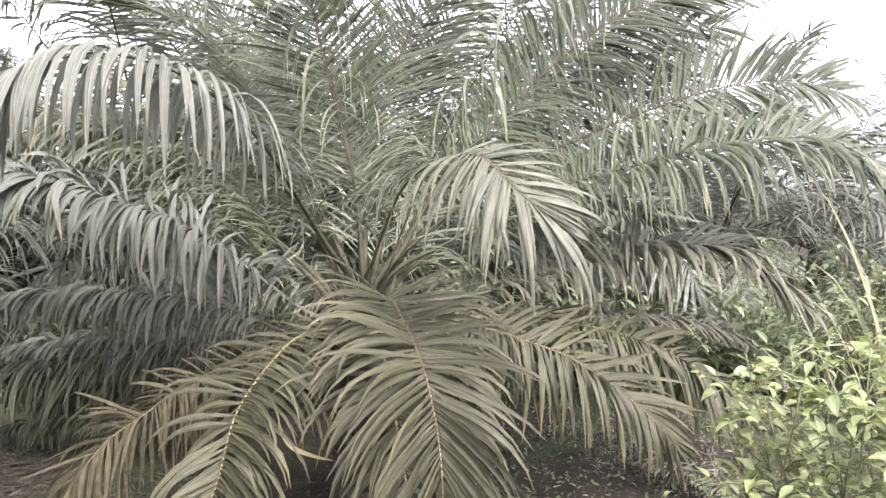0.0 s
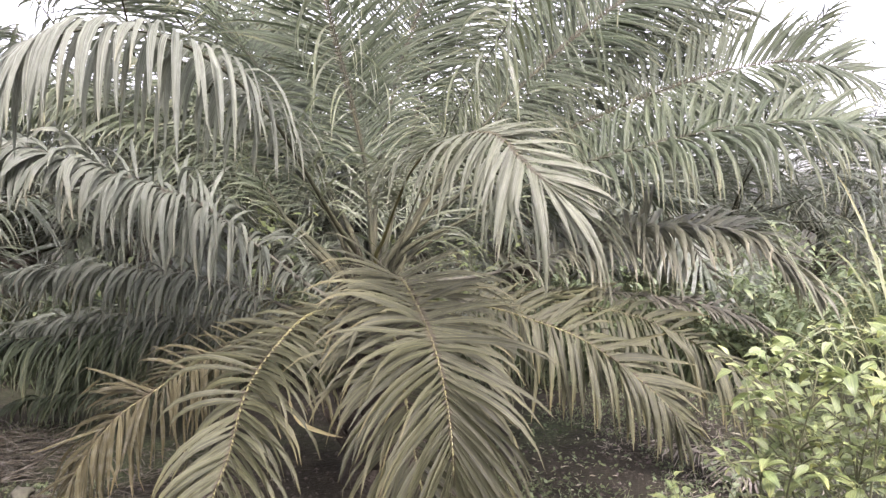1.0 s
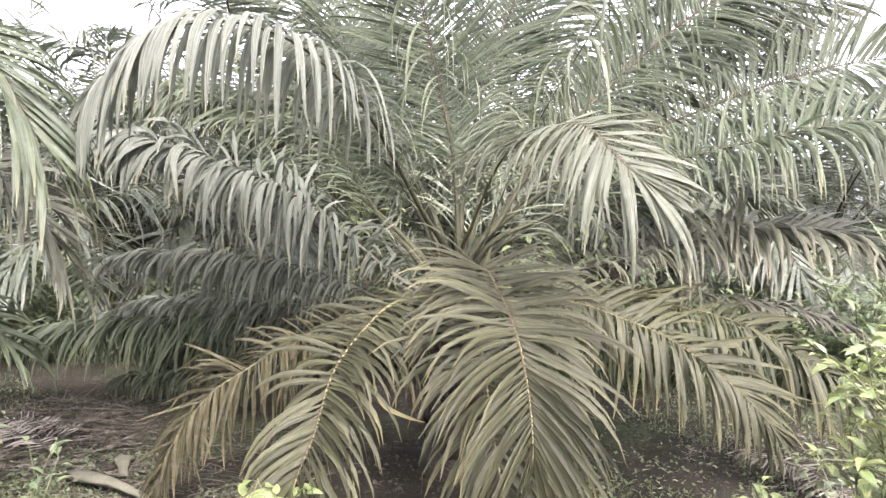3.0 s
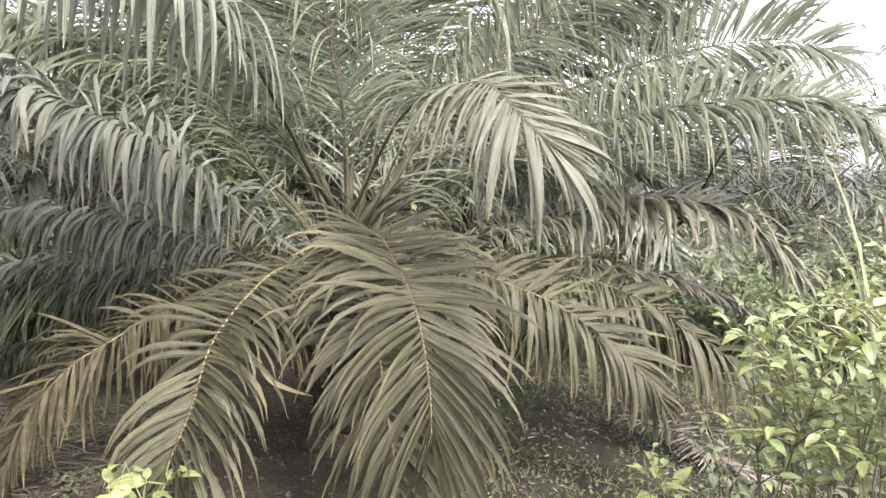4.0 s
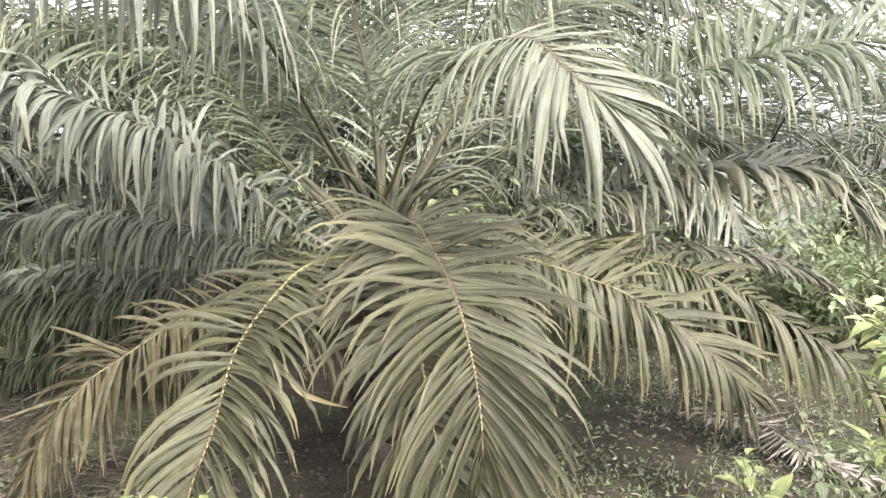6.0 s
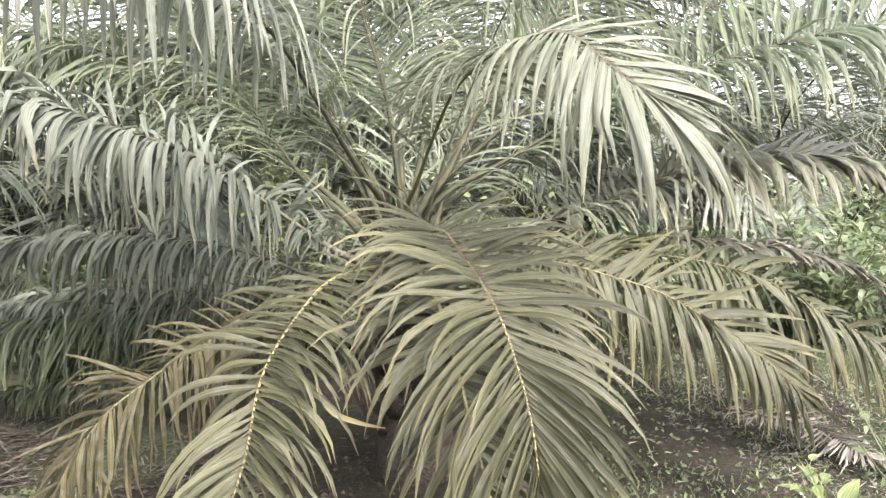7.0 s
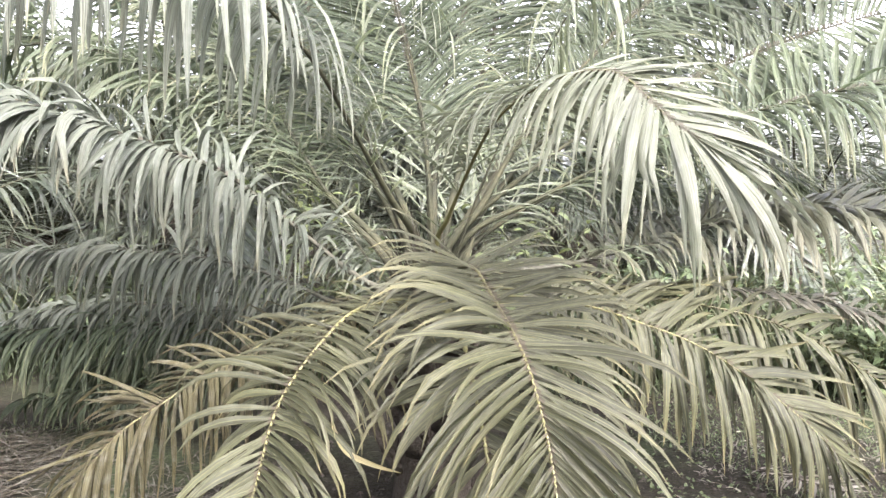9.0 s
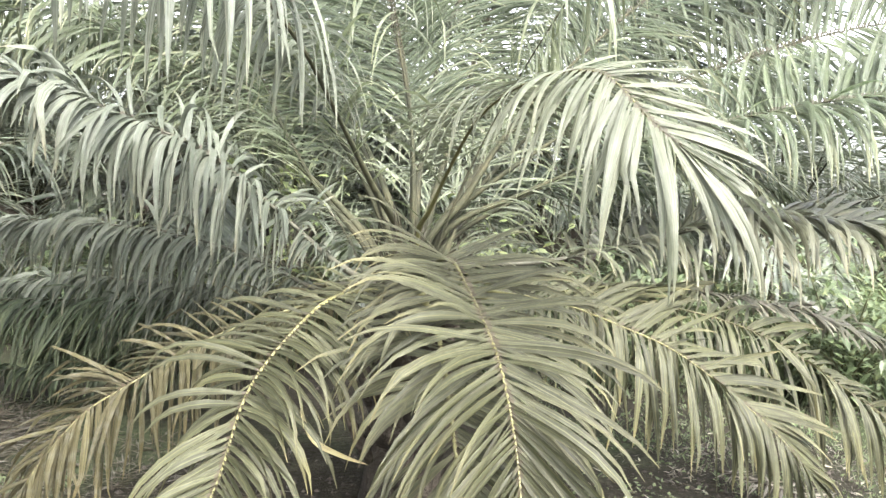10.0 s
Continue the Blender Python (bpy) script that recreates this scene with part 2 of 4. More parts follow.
def curve_through(points, count):
    """count + 1 places, evenly spaced along a smooth curve through the points."""
    p = [Vector(q) for q in points]
    p = [2 * p[0] - p[1]] + p + [2 * p[-1] - p[-2]]
    dense = []
    for a, b, c, d in zip(p, p[1:], p[2:], p[3:]):
        for i in range(16):
            u = i / 16
            dense.append(0.5 * (2 * b + (c - a) * u + (2 * a - 5 * b + 4 * c - d) * u * u + (3 * b - a - 3 * c + d) * u ** 3))
    dense.append(p[-2])
    run = [0.0]
    for a, b in zip(dense, dense[1:]):
        run.append(run[-1] + (b - a).length)
    out, j = [], 0
    for i in range(count + 1):
        want = run[-1] * i / count
        while j < len(run) - 2 and run[j + 1] < want:
            j += 1
        u = (want - run[j]) / max(run[j + 1] - run[j], 1e-9)
        out.append(dense[j].lerp(dense[j + 1], min(u, 1)))
    return out, run[-1]


def blade_run(rng, start, way, along, length, width, droop, segments, twist, curl=0.0, hang=0.0, kinked=0.3):
    """Places, side vectors, normals and widths of one blade that leaves start towards way and sags."""
    d, p = way.normalized(), start.copy()
    centres, sides, normals, widths = [], [], [], []
    step = length / segments
    kink = rng.randint(segments // 2, segments - 1) if rng.random() < kinked else -1
    for k in range(segments + 1):
        f = k / segments
        s = along - d * along.dot(d)
        s = s.normalized() if s.length > 1e-3 else d.orthogonal().normalized()
        s = Matrix.Rotation(twist * (0.4 + f), 3, d) @ s
        centres.append(p.copy()), sides.append(s), normals.append(s.cross(d))
        widths.append(width * (0.32 + 0.68 * min(1, f / 0.34)) * max(0.0, 1 - max(0, f - 0.42) / 0.58) ** 0.7 + 0.0015)
        p = p + d * step
        d = (d + Vector((0, 0, -1)) * droop * step * (0.15 + 2.3 * f * f if not hang else hang) + s * curl * step).normalized()
        if k == kink:
            d = (d + Vector((0, 0, -0.7)) + s * rng.gauss(0, 0.3)).normalized()
    return centres, sides, normals, widths


def palm_frond(palm, points, reach, seed, material=M_GREEN, droop=3.0, lift=14, ragged=12, width=0.030, spacing=0.022, bare=0.2, open_at=(82, 28),
               single=False, segments=6, side=None, stalk=0.0135, label="", both=(1.0, 1.0), short=(0.55, 0.5), close=2.0, side_end=None, heart=None, limp=0.0, hang=0.0, sag=(1.0, 1.0), starts=(0.0, 0.0), unruly=0.3, wisps=22, layers=6, perk=0, facing=0):
    """One feather leaf: a stalk through points and two rows of leaflets. reach: the longest leaflet; bare: the part of the stalk with none."""
    rng = random.Random(seed)
    if heart:
        root = Vector(points[0]).lerp(Vector(heart), 0.6)
        root.z = heart[2]
        _, before = curve_through(points, 8)
        points = [root] + list(points)
        _, after = curve_through(points, 8)
        bare = (after - before + bare * before) / after
    places, length = curve_through(points, 48)
    out = places[-1] - places[0]
    out.z = 0
    side = Vector(side).normalized() if side else out.normalized().cross(Vector((0, 0, 1))).normalized()
    side_end = Vector(side_end).normalized() if side_end else side
    bm = bmesh.new()
    radii = [stalk * (1 - 0.85 * (k / 48)) * (1 + 1.5 * max(0, 1 - k / 17) ** 1.1) + 0.0015 for k in range(49)]
    tube(bm, places, radii, 7, 0.75)
    stalk_material = M_STALK if material in (M_GREEN, M_DEEP_SHADED, M_FAR, M_WISP, M_HAZED) else M_GREYSTALK if material in (M_LEFT_TIER, M_MID, M_ASH) else M_BARK if material == M_STRAW else M_RACHIS
    frond = part("frond", bm, stalk_material, palm, label)
    count = int(length * (1 - bare) / spacing)
    gather, swing, tip_up = Blades(), 0.0, 0.0
    for i in range(count + 1):
        g = i / count
        for hand in (-1, 1):
            if g < starts[0 if hand < 0 else 1]:
                continue
            f = min(0.995, bare + (1 - bare) * (g + rng.uniform(-0.35, 0.35) / count))
            k = f * 48
            a, b = places[int(k)], places[min(int(k) + 1, 48)]
            t = (places[min(int(k) + 2, 48)] - places[max(int(k) - 1, 0)]).normalized()
            across = side.lerp(side_end, min(1, max(0, 2 * g - 0.5)))
            s = (across - t * across.dot(t)).normalized()
            n = s.cross(t)
            if n.z < 0 and abs(t.z) < 0.9:
                n = -n
            if rng.random() < 0.3:
                swing, tip_up = rng.uniform(-9, 9), rng.gauss(0, 0.75 * ragged)
            angle = radians(open_at[0] + (open_at[1] - open_at[0]) * g ** close + swing + rng.uniform(-5, 5))
            up = radians(lift + (layers if i % 2 else -layers) + tip_up + perk * max(0, 1 - g / 0.35) + rng.gauss(0, 0.6 * ragged))
            way = t * math.cos(angle) + (s * hand * math.cos(up) + n * math.sin(up)) * math.sin(angle)
            give = sag[0 if hand < 0 else 1]
            slack = limp * give * rng.uniform(0.6, 1.3)
            way = way * (1 - slack) + Vector((0, 0, -1)) * slack
            grow = min(1, short[0] + (1 - short[0]) * g / 0.3) * (1 - (1 - short[1]) * max(0, (g - 0.55) / 0.45) ** 1.4)
            size = reach * grow * rng.choice((0.72, 0.92, 1.0, 1.05)) * rng.uniform(0.9, 1.08) * both[0 if hand < 0 else 1]
            if size < 0.03 or rng.random() < 0.05:
                continue
            tilt = radians(facing + rng.gauss(0, 7))
            run = blade_run(rng, a.lerp(b, k - int(k)) + n * 0.004, way, t * math.cos(tilt) - n * math.sin(tilt), size, width * (0.42 + 0.58 * min(1, g / 0.45)) * rng.choice((0.6, 0.85, 0.95, 1.05, 1.15)) * rng.uniform(0.9, 1.1), droop * give * rng.uniform(0.6, 1.45), segments,
                            rng.gauss(0, unruly), rng.gauss(0, 1.2 * unruly), hang, 0.2 + 0.6 * unruly)
            if single:
                one = Blades()
                one.strip(*run)
                under(new("leaflet", one.mesh("leaflet", material)), frond)
            else:
                gather.strip(*run)
    if heart and wisps:
        curls = Blades()
        for i in range(wisps):
            f = bare * (0.42 + 0.75 * rng.random() ** 0.6)
            k = int(f * 48)
            t = (places[k + 2] - places[k]).normalized()
            s = (side - t * side.dot(t)).normalized() * rng.choice((-1, 1))
            curls.strip(*blade_run(rng, places[k], t * rng.uniform(0.4, 1.2) + s + Vector((0, 0, rng.uniform(0, 0.6))), t, rng.uniform(0.22, 0.62), rng.uniform(0.005, 0.012), rng.uniform(3, 8), 8, 0.3))
        tagged(under(new("wisp_tuft", curls.mesh("wisp_tuft", M_WISP)), frond), "thin pale curling basal leaflets", "", "", "stuff")
    if not single:
        tagged(under(new("foliage", gather.mesh("foliage", material)), frond), "", "", "", "stuff")
    return frond


def palm_trunk(palm, centre, top, radius, seed):
    rng = random.Random(seed)
    c = Vector(centre)
    bm = bmesh.new()
    tube(bm, [c + Vector((0, 0, z)) for z in (-0.05, 0.08, top * 0.4, top * 0.75, top, top + 0.12)], [radius * q for q in (1.25, 1.1, 0.95, 1.0, 0.8, 0.3)], 16)
    for v in bm.verts:
        v.co += Vector((rng.uniform(-1, 1), rng.uniform(-1, 1), rng.uniform(-1, 1))) * 0.012
    trunk = part("trunk", bm, M_BARK, palm)
    for i in range(22):
        a, z = i * 2.4, 0.06 + (top - 0.1) * i / 22
        o = Vector((math.cos(a), math.sin(a), 0))
        bm = bmesh.new()
        p = c + o * radius * 0.85 + Vector((0, 0, z))
        tube(bm, [p, p + o * 0.06 + Vector((0, 0, 0.07)), p + o * rng.uniform(0.10, 0.15) + Vector((0, 0, rng.uniform(0.16, 0.24)))], [0.075, 0.06, 0.03], 6, 0.6)
        under(part("leaf_base", bm, M_BARK, palm), trunk)
    return trunk


# ---- ground ----
def ground_height(x, y):
    near = math.exp(-((x * x + (y - 3) ** 2) / 300.0))
    return near * (0.045 * noise.noise(Vector((x * 0.9, y * 0.9, 0.3))) + 0.018 * noise.noise(Vector((x * 4, y * 4, 2.0))) + 0.008 * noise.noise(Vector((x * 13, y * 13, 5.0))))


def build_ground():
    half = 110
    steps = [math.copysign(abs(i / half) ** 3.2 * 900 + abs(i / half) * 9, i) for i in range(-half, half + 1)]
    bm = bmesh.new()
    grid = [[bm.verts.new((x, y + 3.5, ground_height(x, y + 3.5))) for x in steps] for y in steps]
    for j in range(2 * half):
        for i in range(2 * half):
            bm.faces.new((grid[j][i], grid[j][i + 1], grid[j + 1][i + 1], grid[j + 1][i]))
    m, n, l, bsdf, out = nodes_of("soil")
    tc = n.new("ShaderNodeTexCoord")
    big, mid, small = (noise_node(n, l, s, 6.0, tc.outputs["Object"]) for s in (0.55, 4.0, 40.0))
    soil = ramp(n, [(0.3, (0.0075, 0.0067, 0.0045)), (0.54, (0.0155, 0.0137, 0.0092)), (0.76, (0.040, 0.0350, 0.0245))])
    l.new(sums(n, l, "ADD", sums(n, l, "MULTIPLY", mid.outputs[0], 0.5), sums(n, l, "MULTIPLY", small.outputs[0], 0.5)), soil.inputs[0])
    moss = ramp(n, [(0.35, (0.012, 0.016, 0.008)), (0.7, (0.034, 0.040, 0.019))])
    l.new(small.outputs[0], moss.inputs[0])
    patch = ramp(n, [(0.5, (0, 0, 0)), (0.62, (1, 1, 1))])
    l.new(sums(n, l, "ADD", sums(n, l, "MULTIPLY", big.outputs[0], 0.75), sums(n, l, "MULTIPLY", mid.outputs[0], 0.25)), patch.inputs[0])
    l.new(mix_colour(n, l, patch.outputs[0], soil.outputs[0], moss.outputs[0]), bsdf.inputs["Base Color"])
    bsdf.inputs["Roughness"].default_value = 0.95
    bsdf.inputs["Specular IOR Level"].default_value = 0.08
    b = n.new("ShaderNodeBump")
    b.inputs["Strength"].default_value, b.inputs["Distance"].default_value = 0.9, 0.02
    l.new(small.outputs[0], b.inputs["Height"])
    l.new(b.outputs[0], bsdf.inputs["Normal"])
    return tagged(part("ground", bm, m, None), "dark bare plantation soil with green moss and weeds", "ground", "", "structure")


build_ground()

# ---- the oil palm ----
palm = tagged(new("oil_palm"), "young oil palm with olive-green arching feather fronds on bare soil", "palm tree")
palm.location = (-0.47, 4.08, 0)
under_palm = Matrix.Translation((0.47, -4.08, 0))


def own(points):
    """World places in the palm's own space."""
    return [under_palm @ Vector(p) for p in points]


palm_trunk(palm, (0, 0, 0), 0.95, 0.17, 3)
HEART = (0.0, 0.0, 0.9)
rng = random.Random(44)
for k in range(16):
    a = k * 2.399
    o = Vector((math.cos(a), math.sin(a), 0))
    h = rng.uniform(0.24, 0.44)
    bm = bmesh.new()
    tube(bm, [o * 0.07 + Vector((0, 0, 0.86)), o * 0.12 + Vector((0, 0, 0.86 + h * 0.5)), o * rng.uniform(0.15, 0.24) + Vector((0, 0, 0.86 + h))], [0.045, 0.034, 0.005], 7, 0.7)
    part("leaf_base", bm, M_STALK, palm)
fibre = Blades()
for k in range(160):
    a = rng.uniform(0, 6.283)
    o = Vector((math.cos(a), math.sin(a), 0))
    fibre.strip(*blade_run(rng, o * rng.uniform(0.04, 0.16) + Vector((0, 0, rng.uniform(0.85, 1.1))), o * rng.uniform(0.1, 0.6) + Vector((0, 0, 1)), o.cross(Vector((0, 0, 1))), rng.uniform(0.15, 0.4), 0.008, rng.uniform(2, 7), 5, 0.3))
tagged(under(new("dry_fibre", fibre.mesh("dry_fibre", M_DRY)), palm), "dry brown fibre between the leaf bases", "", "", "stuff")
# front, drooping to the ground
palm_frond(palm, own([(-0.47, 3.95, 1.05), (-0.31, 3.60, 1.20), (-0.21, 3.35, 1.11), (-0.12, 3.00, 0.99), (-0.07, 2.82, 0.85), (-0.04, 2.68, 0.70), (-0.03, 2.60, 0.56)]),
           0.54, 11, M_OLIVE, 4.4, single=True, bare=0.08, lift=4, label="old olive frond bent down to the soil", short=(0.58, 0.95), perk=4, facing=38, open_at=(90, 16), width=0.0245, spacing=0.0165, stalk=0.008, unruly=0.2, ragged=12, layers=12)
palm_frond(palm, own([(-0.46, 3.95, 1.05), (-0.33, 3.55, 0.93), (-0.26, 3.25, 0.76), (-0.21, 3.08, 0.56), (-0.17, 2.98, 0.41), (-0.13, 2.90, 0.23)]),
           0.52, 30, M_OLIVE, 6, bare=0.08, facing=35, lift=16, open_at=(75, 25), spacing=0.019, width=0.032)
palm_frond(palm, own([(-0.53, 3.95, 1.02), (-0.73, 3.65, 1.02), (-0.84, 3.45, 0.93), (-0.96, 3.25, 0.73), (-0.97, 3.00, 0.51), (-1.00, 2.85, 0.36), (-1.02, 2.80, 0.21)]),
           0.48, 12, M_OLIVE, 6.5, single=True, bare=0.08, lift=0, label="old olive frond bent down to the soil", short=(0.75, 0.95), perk=0, facing=34, open_at=(88, 20), width=0.0245, spacing=0.0165, stalk=0.008, unruly=0.2, ragged=12, layers=12, sag=(1.5, 1.2))
palm_frond(palm, own([(-0.60, 4.00, 1.02), (-0.97, 3.80, 0.92), (-1.27, 3.60, 0.80), (-1.46, 3.40, 0.67), (-1.59, 3.30, 0.57), (-1.71, 3.20, 0.38), (-1.77, 3.15, 0.17)]),
           0.42, 13, M_WITHER, 9.0, limp=0.38, bare=0.08, open_at=(78, 28), close=2.5, hang=0.8, sag=(1.5, 0.3), width=0.018, spacing=0.0120, ragged=24, stalk=0.007, unruly=1.0, single=True, label="old olive frond bent down to the soil")
palm_frond(palm, own([(-0.38, 3.95, 1.05), (0.10, 3.70, 1.05), (0.39, 3.60, 0.98), (0.60, 3.55, 0.90), (0.81, 3.45, 0.76), (0.94, 3.37, 0.65), (1.01, 3.33, 0.56)]),
           0.46, 14, M_OLIVE, 5.5, limp=0.34, single=True, facing=18, bare=0.20, label="old olive frond bent down to the soil", lift=20, open_at=(76, 24), close=2.5, width=0.028, spacing=0.019, hang=0.8, sag=(0.22, 1.6), ragged=12, stalk=0.006, unruly=0.45)
palm_frond(palm, own([(-0.33, 4.05, 1.07), (0.26, 4.00, 1.05), (0.73, 3.95, 1.01), (1.07, 3.90, 0.92), (1.38, 3.85, 0.74), (1.69, 3.80, 0.53), (1.84, 3.75, 0.34)]),
           0.46, 15, M_OLIVE, 5.0, limp=0.32, bare=0.20, open_at=(76, 24), close=2.5, hang=0.8, sag=(0.22, 1.5), width=0.028, spacing=0.020, ragged=12, stalk=0.006, unruly=0.45, single=True, facing=18, label="old olive frond bent down to the soil")
palm_frond(palm, own([(-0.30, 4.20, 0.95), (0.40, 4.35, 1.05), (1.00, 4.32, 1.04), (1.40, 4.30, 0.98), (1.62, 4.30, 0.92), (1.82, 4.28, 0.82), (1.92, 4.25, 0.66)]),
           0.22, 42, M_ASH, 6.0, hang=0.8, bare=0.35, lift=10, ragged=14, width=0.022, spacing=0.017, open_at=(70, 35), label="dead brown frond with stiff curled leaflets")
# the pale frond that arches forward and hangs
palm_frond(palm, own([(-0.46, 3.95, 1.25), (-0.40, 3.80, 1.38), (-0.31, 3.58, 1.57), (-0.23, 3.40, 1.71), (-0.14, 3.25, 1.79), (-0.02, 3.10, 1.84), (0.09, 2.98, 1.845), (0.16, 2.90, 1.81), (0.25, 2.82, 1.70), (0.33, 2.76, 1.62)]),
           0.49, 16, M_GLARE_PALE, 6.0, single=True, bare=0.30, width=0.0225, spacing=0.0125, open_at=(82, 10), close=4.5, short=(0.55, 1.0), lift=-6, ragged=4, side=(0.87, 0.5, 0), side_end=(0.88, 0.3, 0.35),
           label="pale frond arching over and hanging", stalk=0.009, heart=HEART, segments=8, sag=(1.25, 0.5), both=(0.95, 0.84), starts=(0.0, 0.30), unruly=0.1, wisps=14)
# upright and side fronds
palm_frond(palm, own([(-0.41, 4.00, 1.24), (-0.27, 4.05, 1.42), (-0.07, 4.20, 1.78), (0.24, 4.40, 2.14), (0.60, 4.60, 2.51), (0.98, 4.70, 2.82), (1.31, 4.75, 2.99), (1.80, 4.80, 3.11)]),
           0.66, 17, M_DEEP_SHADED, 2.6, width=0.0185, spacing=0.0120, open_at=(66, 30), side=(0.72, -0.35, -0.60), hang=0.4, bare=0.36, stalk=0.012, heart=HEART, sag=(1.3, 1.0), ragged=9, wisps=18)
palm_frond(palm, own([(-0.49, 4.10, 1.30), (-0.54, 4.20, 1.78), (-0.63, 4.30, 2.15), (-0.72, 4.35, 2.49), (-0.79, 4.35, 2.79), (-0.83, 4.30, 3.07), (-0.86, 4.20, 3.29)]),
           0.66, 18, M_DEEP_SHADED, 0.9, width=0.0165, spacing=0.0105, open_at=(62, 28), bare=0.24, lift=6, side=(1, 0.05, 0), stalk=0.012, heart=HEART, ragged=8, wisps=22)
palm_frond(palm, own([(-0.53, 3.95, 1.25), (-0.64, 3.80, 1.46), (-0.76, 3.60, 1.72), (-0.87, 3.40, 1.95), (-1.01, 3.20, 2.12), (-1.17, 3.05, 2.22), (-1.38, 2.95, 2.26), (-1.55, 2.88, 2.22), (-1.70, 2.84, 2.13), (-1.82, 2.80, 1.99)]),
           0.58, 19, M_HAZED, 8.0, limp=0.12, bare=0.3, lift=24, open_at=(86, 24), short=(0.4, 0.9), stalk=0.0135, width=0.028, heart=HEART, hang=1.0, segments=7, spacing=0.023, ragged=7, unruly=0.18, single=True, label="pale frond arching over and hanging")
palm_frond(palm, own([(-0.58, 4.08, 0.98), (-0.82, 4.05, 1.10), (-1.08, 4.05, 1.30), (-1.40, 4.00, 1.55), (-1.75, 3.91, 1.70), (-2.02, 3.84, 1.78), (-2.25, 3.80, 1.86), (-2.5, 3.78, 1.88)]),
           0.50, 20, M_LEFT_TIER, 7.5, limp=0.26, width=0.029, spacing=0.0115, ragged=32, bare=0.10, short=(0.16, 0.6), lift=16, stalk=0.011, hang=1.0, segments=7, open_at=(80, 30), unruly=0.8, sag=(1.0, 0.45), single=True)
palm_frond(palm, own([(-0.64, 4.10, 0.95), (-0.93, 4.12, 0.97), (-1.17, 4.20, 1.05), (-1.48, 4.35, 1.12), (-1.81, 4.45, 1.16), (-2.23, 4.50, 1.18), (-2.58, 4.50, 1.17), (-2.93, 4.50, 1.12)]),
           0.40, 21, M_LEFT_TIER, 8.0, limp=0.24, layers=20, width=0.023, spacing=0.0120, ragged=34, bare=0.14, lift=2, open_at=(82, 40), unruly=0.8, hang=1.0, segments=7, stalk=0.008)
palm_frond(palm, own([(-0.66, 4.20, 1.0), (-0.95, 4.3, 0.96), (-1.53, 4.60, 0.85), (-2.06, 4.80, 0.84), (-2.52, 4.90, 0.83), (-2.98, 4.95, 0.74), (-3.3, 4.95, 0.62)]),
           0.40, 22, M_LEFT_TIER, 8.0, limp=0.24, layers=20, width=0.023, spacing=0.0120, ragged=34, bare=0.14, lift=2, open_at=(82, 40), unruly=0.8, hang=1.0, segments=7, stalk=0.008)
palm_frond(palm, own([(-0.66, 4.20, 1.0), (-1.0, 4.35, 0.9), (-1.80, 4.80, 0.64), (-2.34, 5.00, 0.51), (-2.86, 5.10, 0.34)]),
           0.40, 31, M_DEEP_SHADED, 8.0, limp=0.24, layers=20, width=0.023, spacing=0.0125, ragged=34, bare=0.12, lift=2, open_at=(82, 40), unruly=0.8, hang=1.0, segments=7, stalk=0.008)
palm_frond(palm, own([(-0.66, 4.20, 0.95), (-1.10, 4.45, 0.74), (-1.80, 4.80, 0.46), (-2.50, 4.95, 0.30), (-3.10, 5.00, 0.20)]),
           0.34, 46, M_DEEP_SHADED, 8.0, limp=0.24, layers=20, width=0.023, spacing=0.0125, ragged=34, bare=0.12, lift=2, open_at=(82, 40), unruly=0.8, hang=1.0, segments=7, stalk=0.008)
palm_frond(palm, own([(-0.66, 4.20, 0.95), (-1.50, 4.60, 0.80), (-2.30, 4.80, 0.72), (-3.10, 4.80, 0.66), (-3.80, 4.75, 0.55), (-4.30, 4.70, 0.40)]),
           0.5, 47, M_DEEP_SHADED, 7.0, limp=0.3, bare=0.3, lift=10, width=0.021, spacing=0.012, ragged=22, open_at=(84, 40), hang=0.6, unruly=0.7, stalk=0.011)
palm_frond(palm, own([(-0.69, 4.15, 1.20), (-1.13, 4.40, 1.56), (-1.64, 4.60, 1.92), (-2.14, 4.70, 2.18), (-2.58, 4.70, 2.30), (-3.02, 4.70, 2.26)]), 0.6, 32, M_GREEN, 7.5, limp=0.06, bare=0.25, lift=14, heart=HEART, width=0.021, spacing=0.0125, ragged=30, stalk=0.0125, open_at=(85, 42), unruly=0.6)
palm_frond(palm, own([(-0.42, 4.10, 1.23), (-0.10, 4.20, 1.55), (0.37, 4.40, 1.88), (0.90, 4.50, 2.13), (1.36, 4.55, 2.31), (1.78, 4.55, 2.42), (2.11, 4.50, 2.43), (2.38, 4.50, 2.36)]),
           0.6, 23, M_GREEN, 9, limp=0.1, width=0.022, spacing=0.0150, ragged=9, bare=0.25, lift=20, heart=HEART, stalk=0.0115, open_at=(80, 34), side=(0.30, -0.55, -0.78), sag=(0.3, 1.0), unruly=0.3)
palm_frond(palm, own([(-0.35, 4.05, 1.27), (0.02, 4.10, 1.48), (0.50, 4.10, 1.73), (0.90, 4.05, 1.85), (1.26, 4.00, 1.94), (1.61, 3.95, 1.99), (1.92, 3.90, 1.98), (2.16, 3.85, 1.85), (2.30, 3.85, 1.70)]),
           0.6, 24, M_GREEN, 9, limp=0.1, width=0.024, spacing=0.0125, ragged=9, bare=0.3, lift=20, heart=HEART, stalk=0.0115, open_at=(80, 34), side=(0.02, -0.93, -0.36), sag=(0.3, 1.0), unruly=0.3)
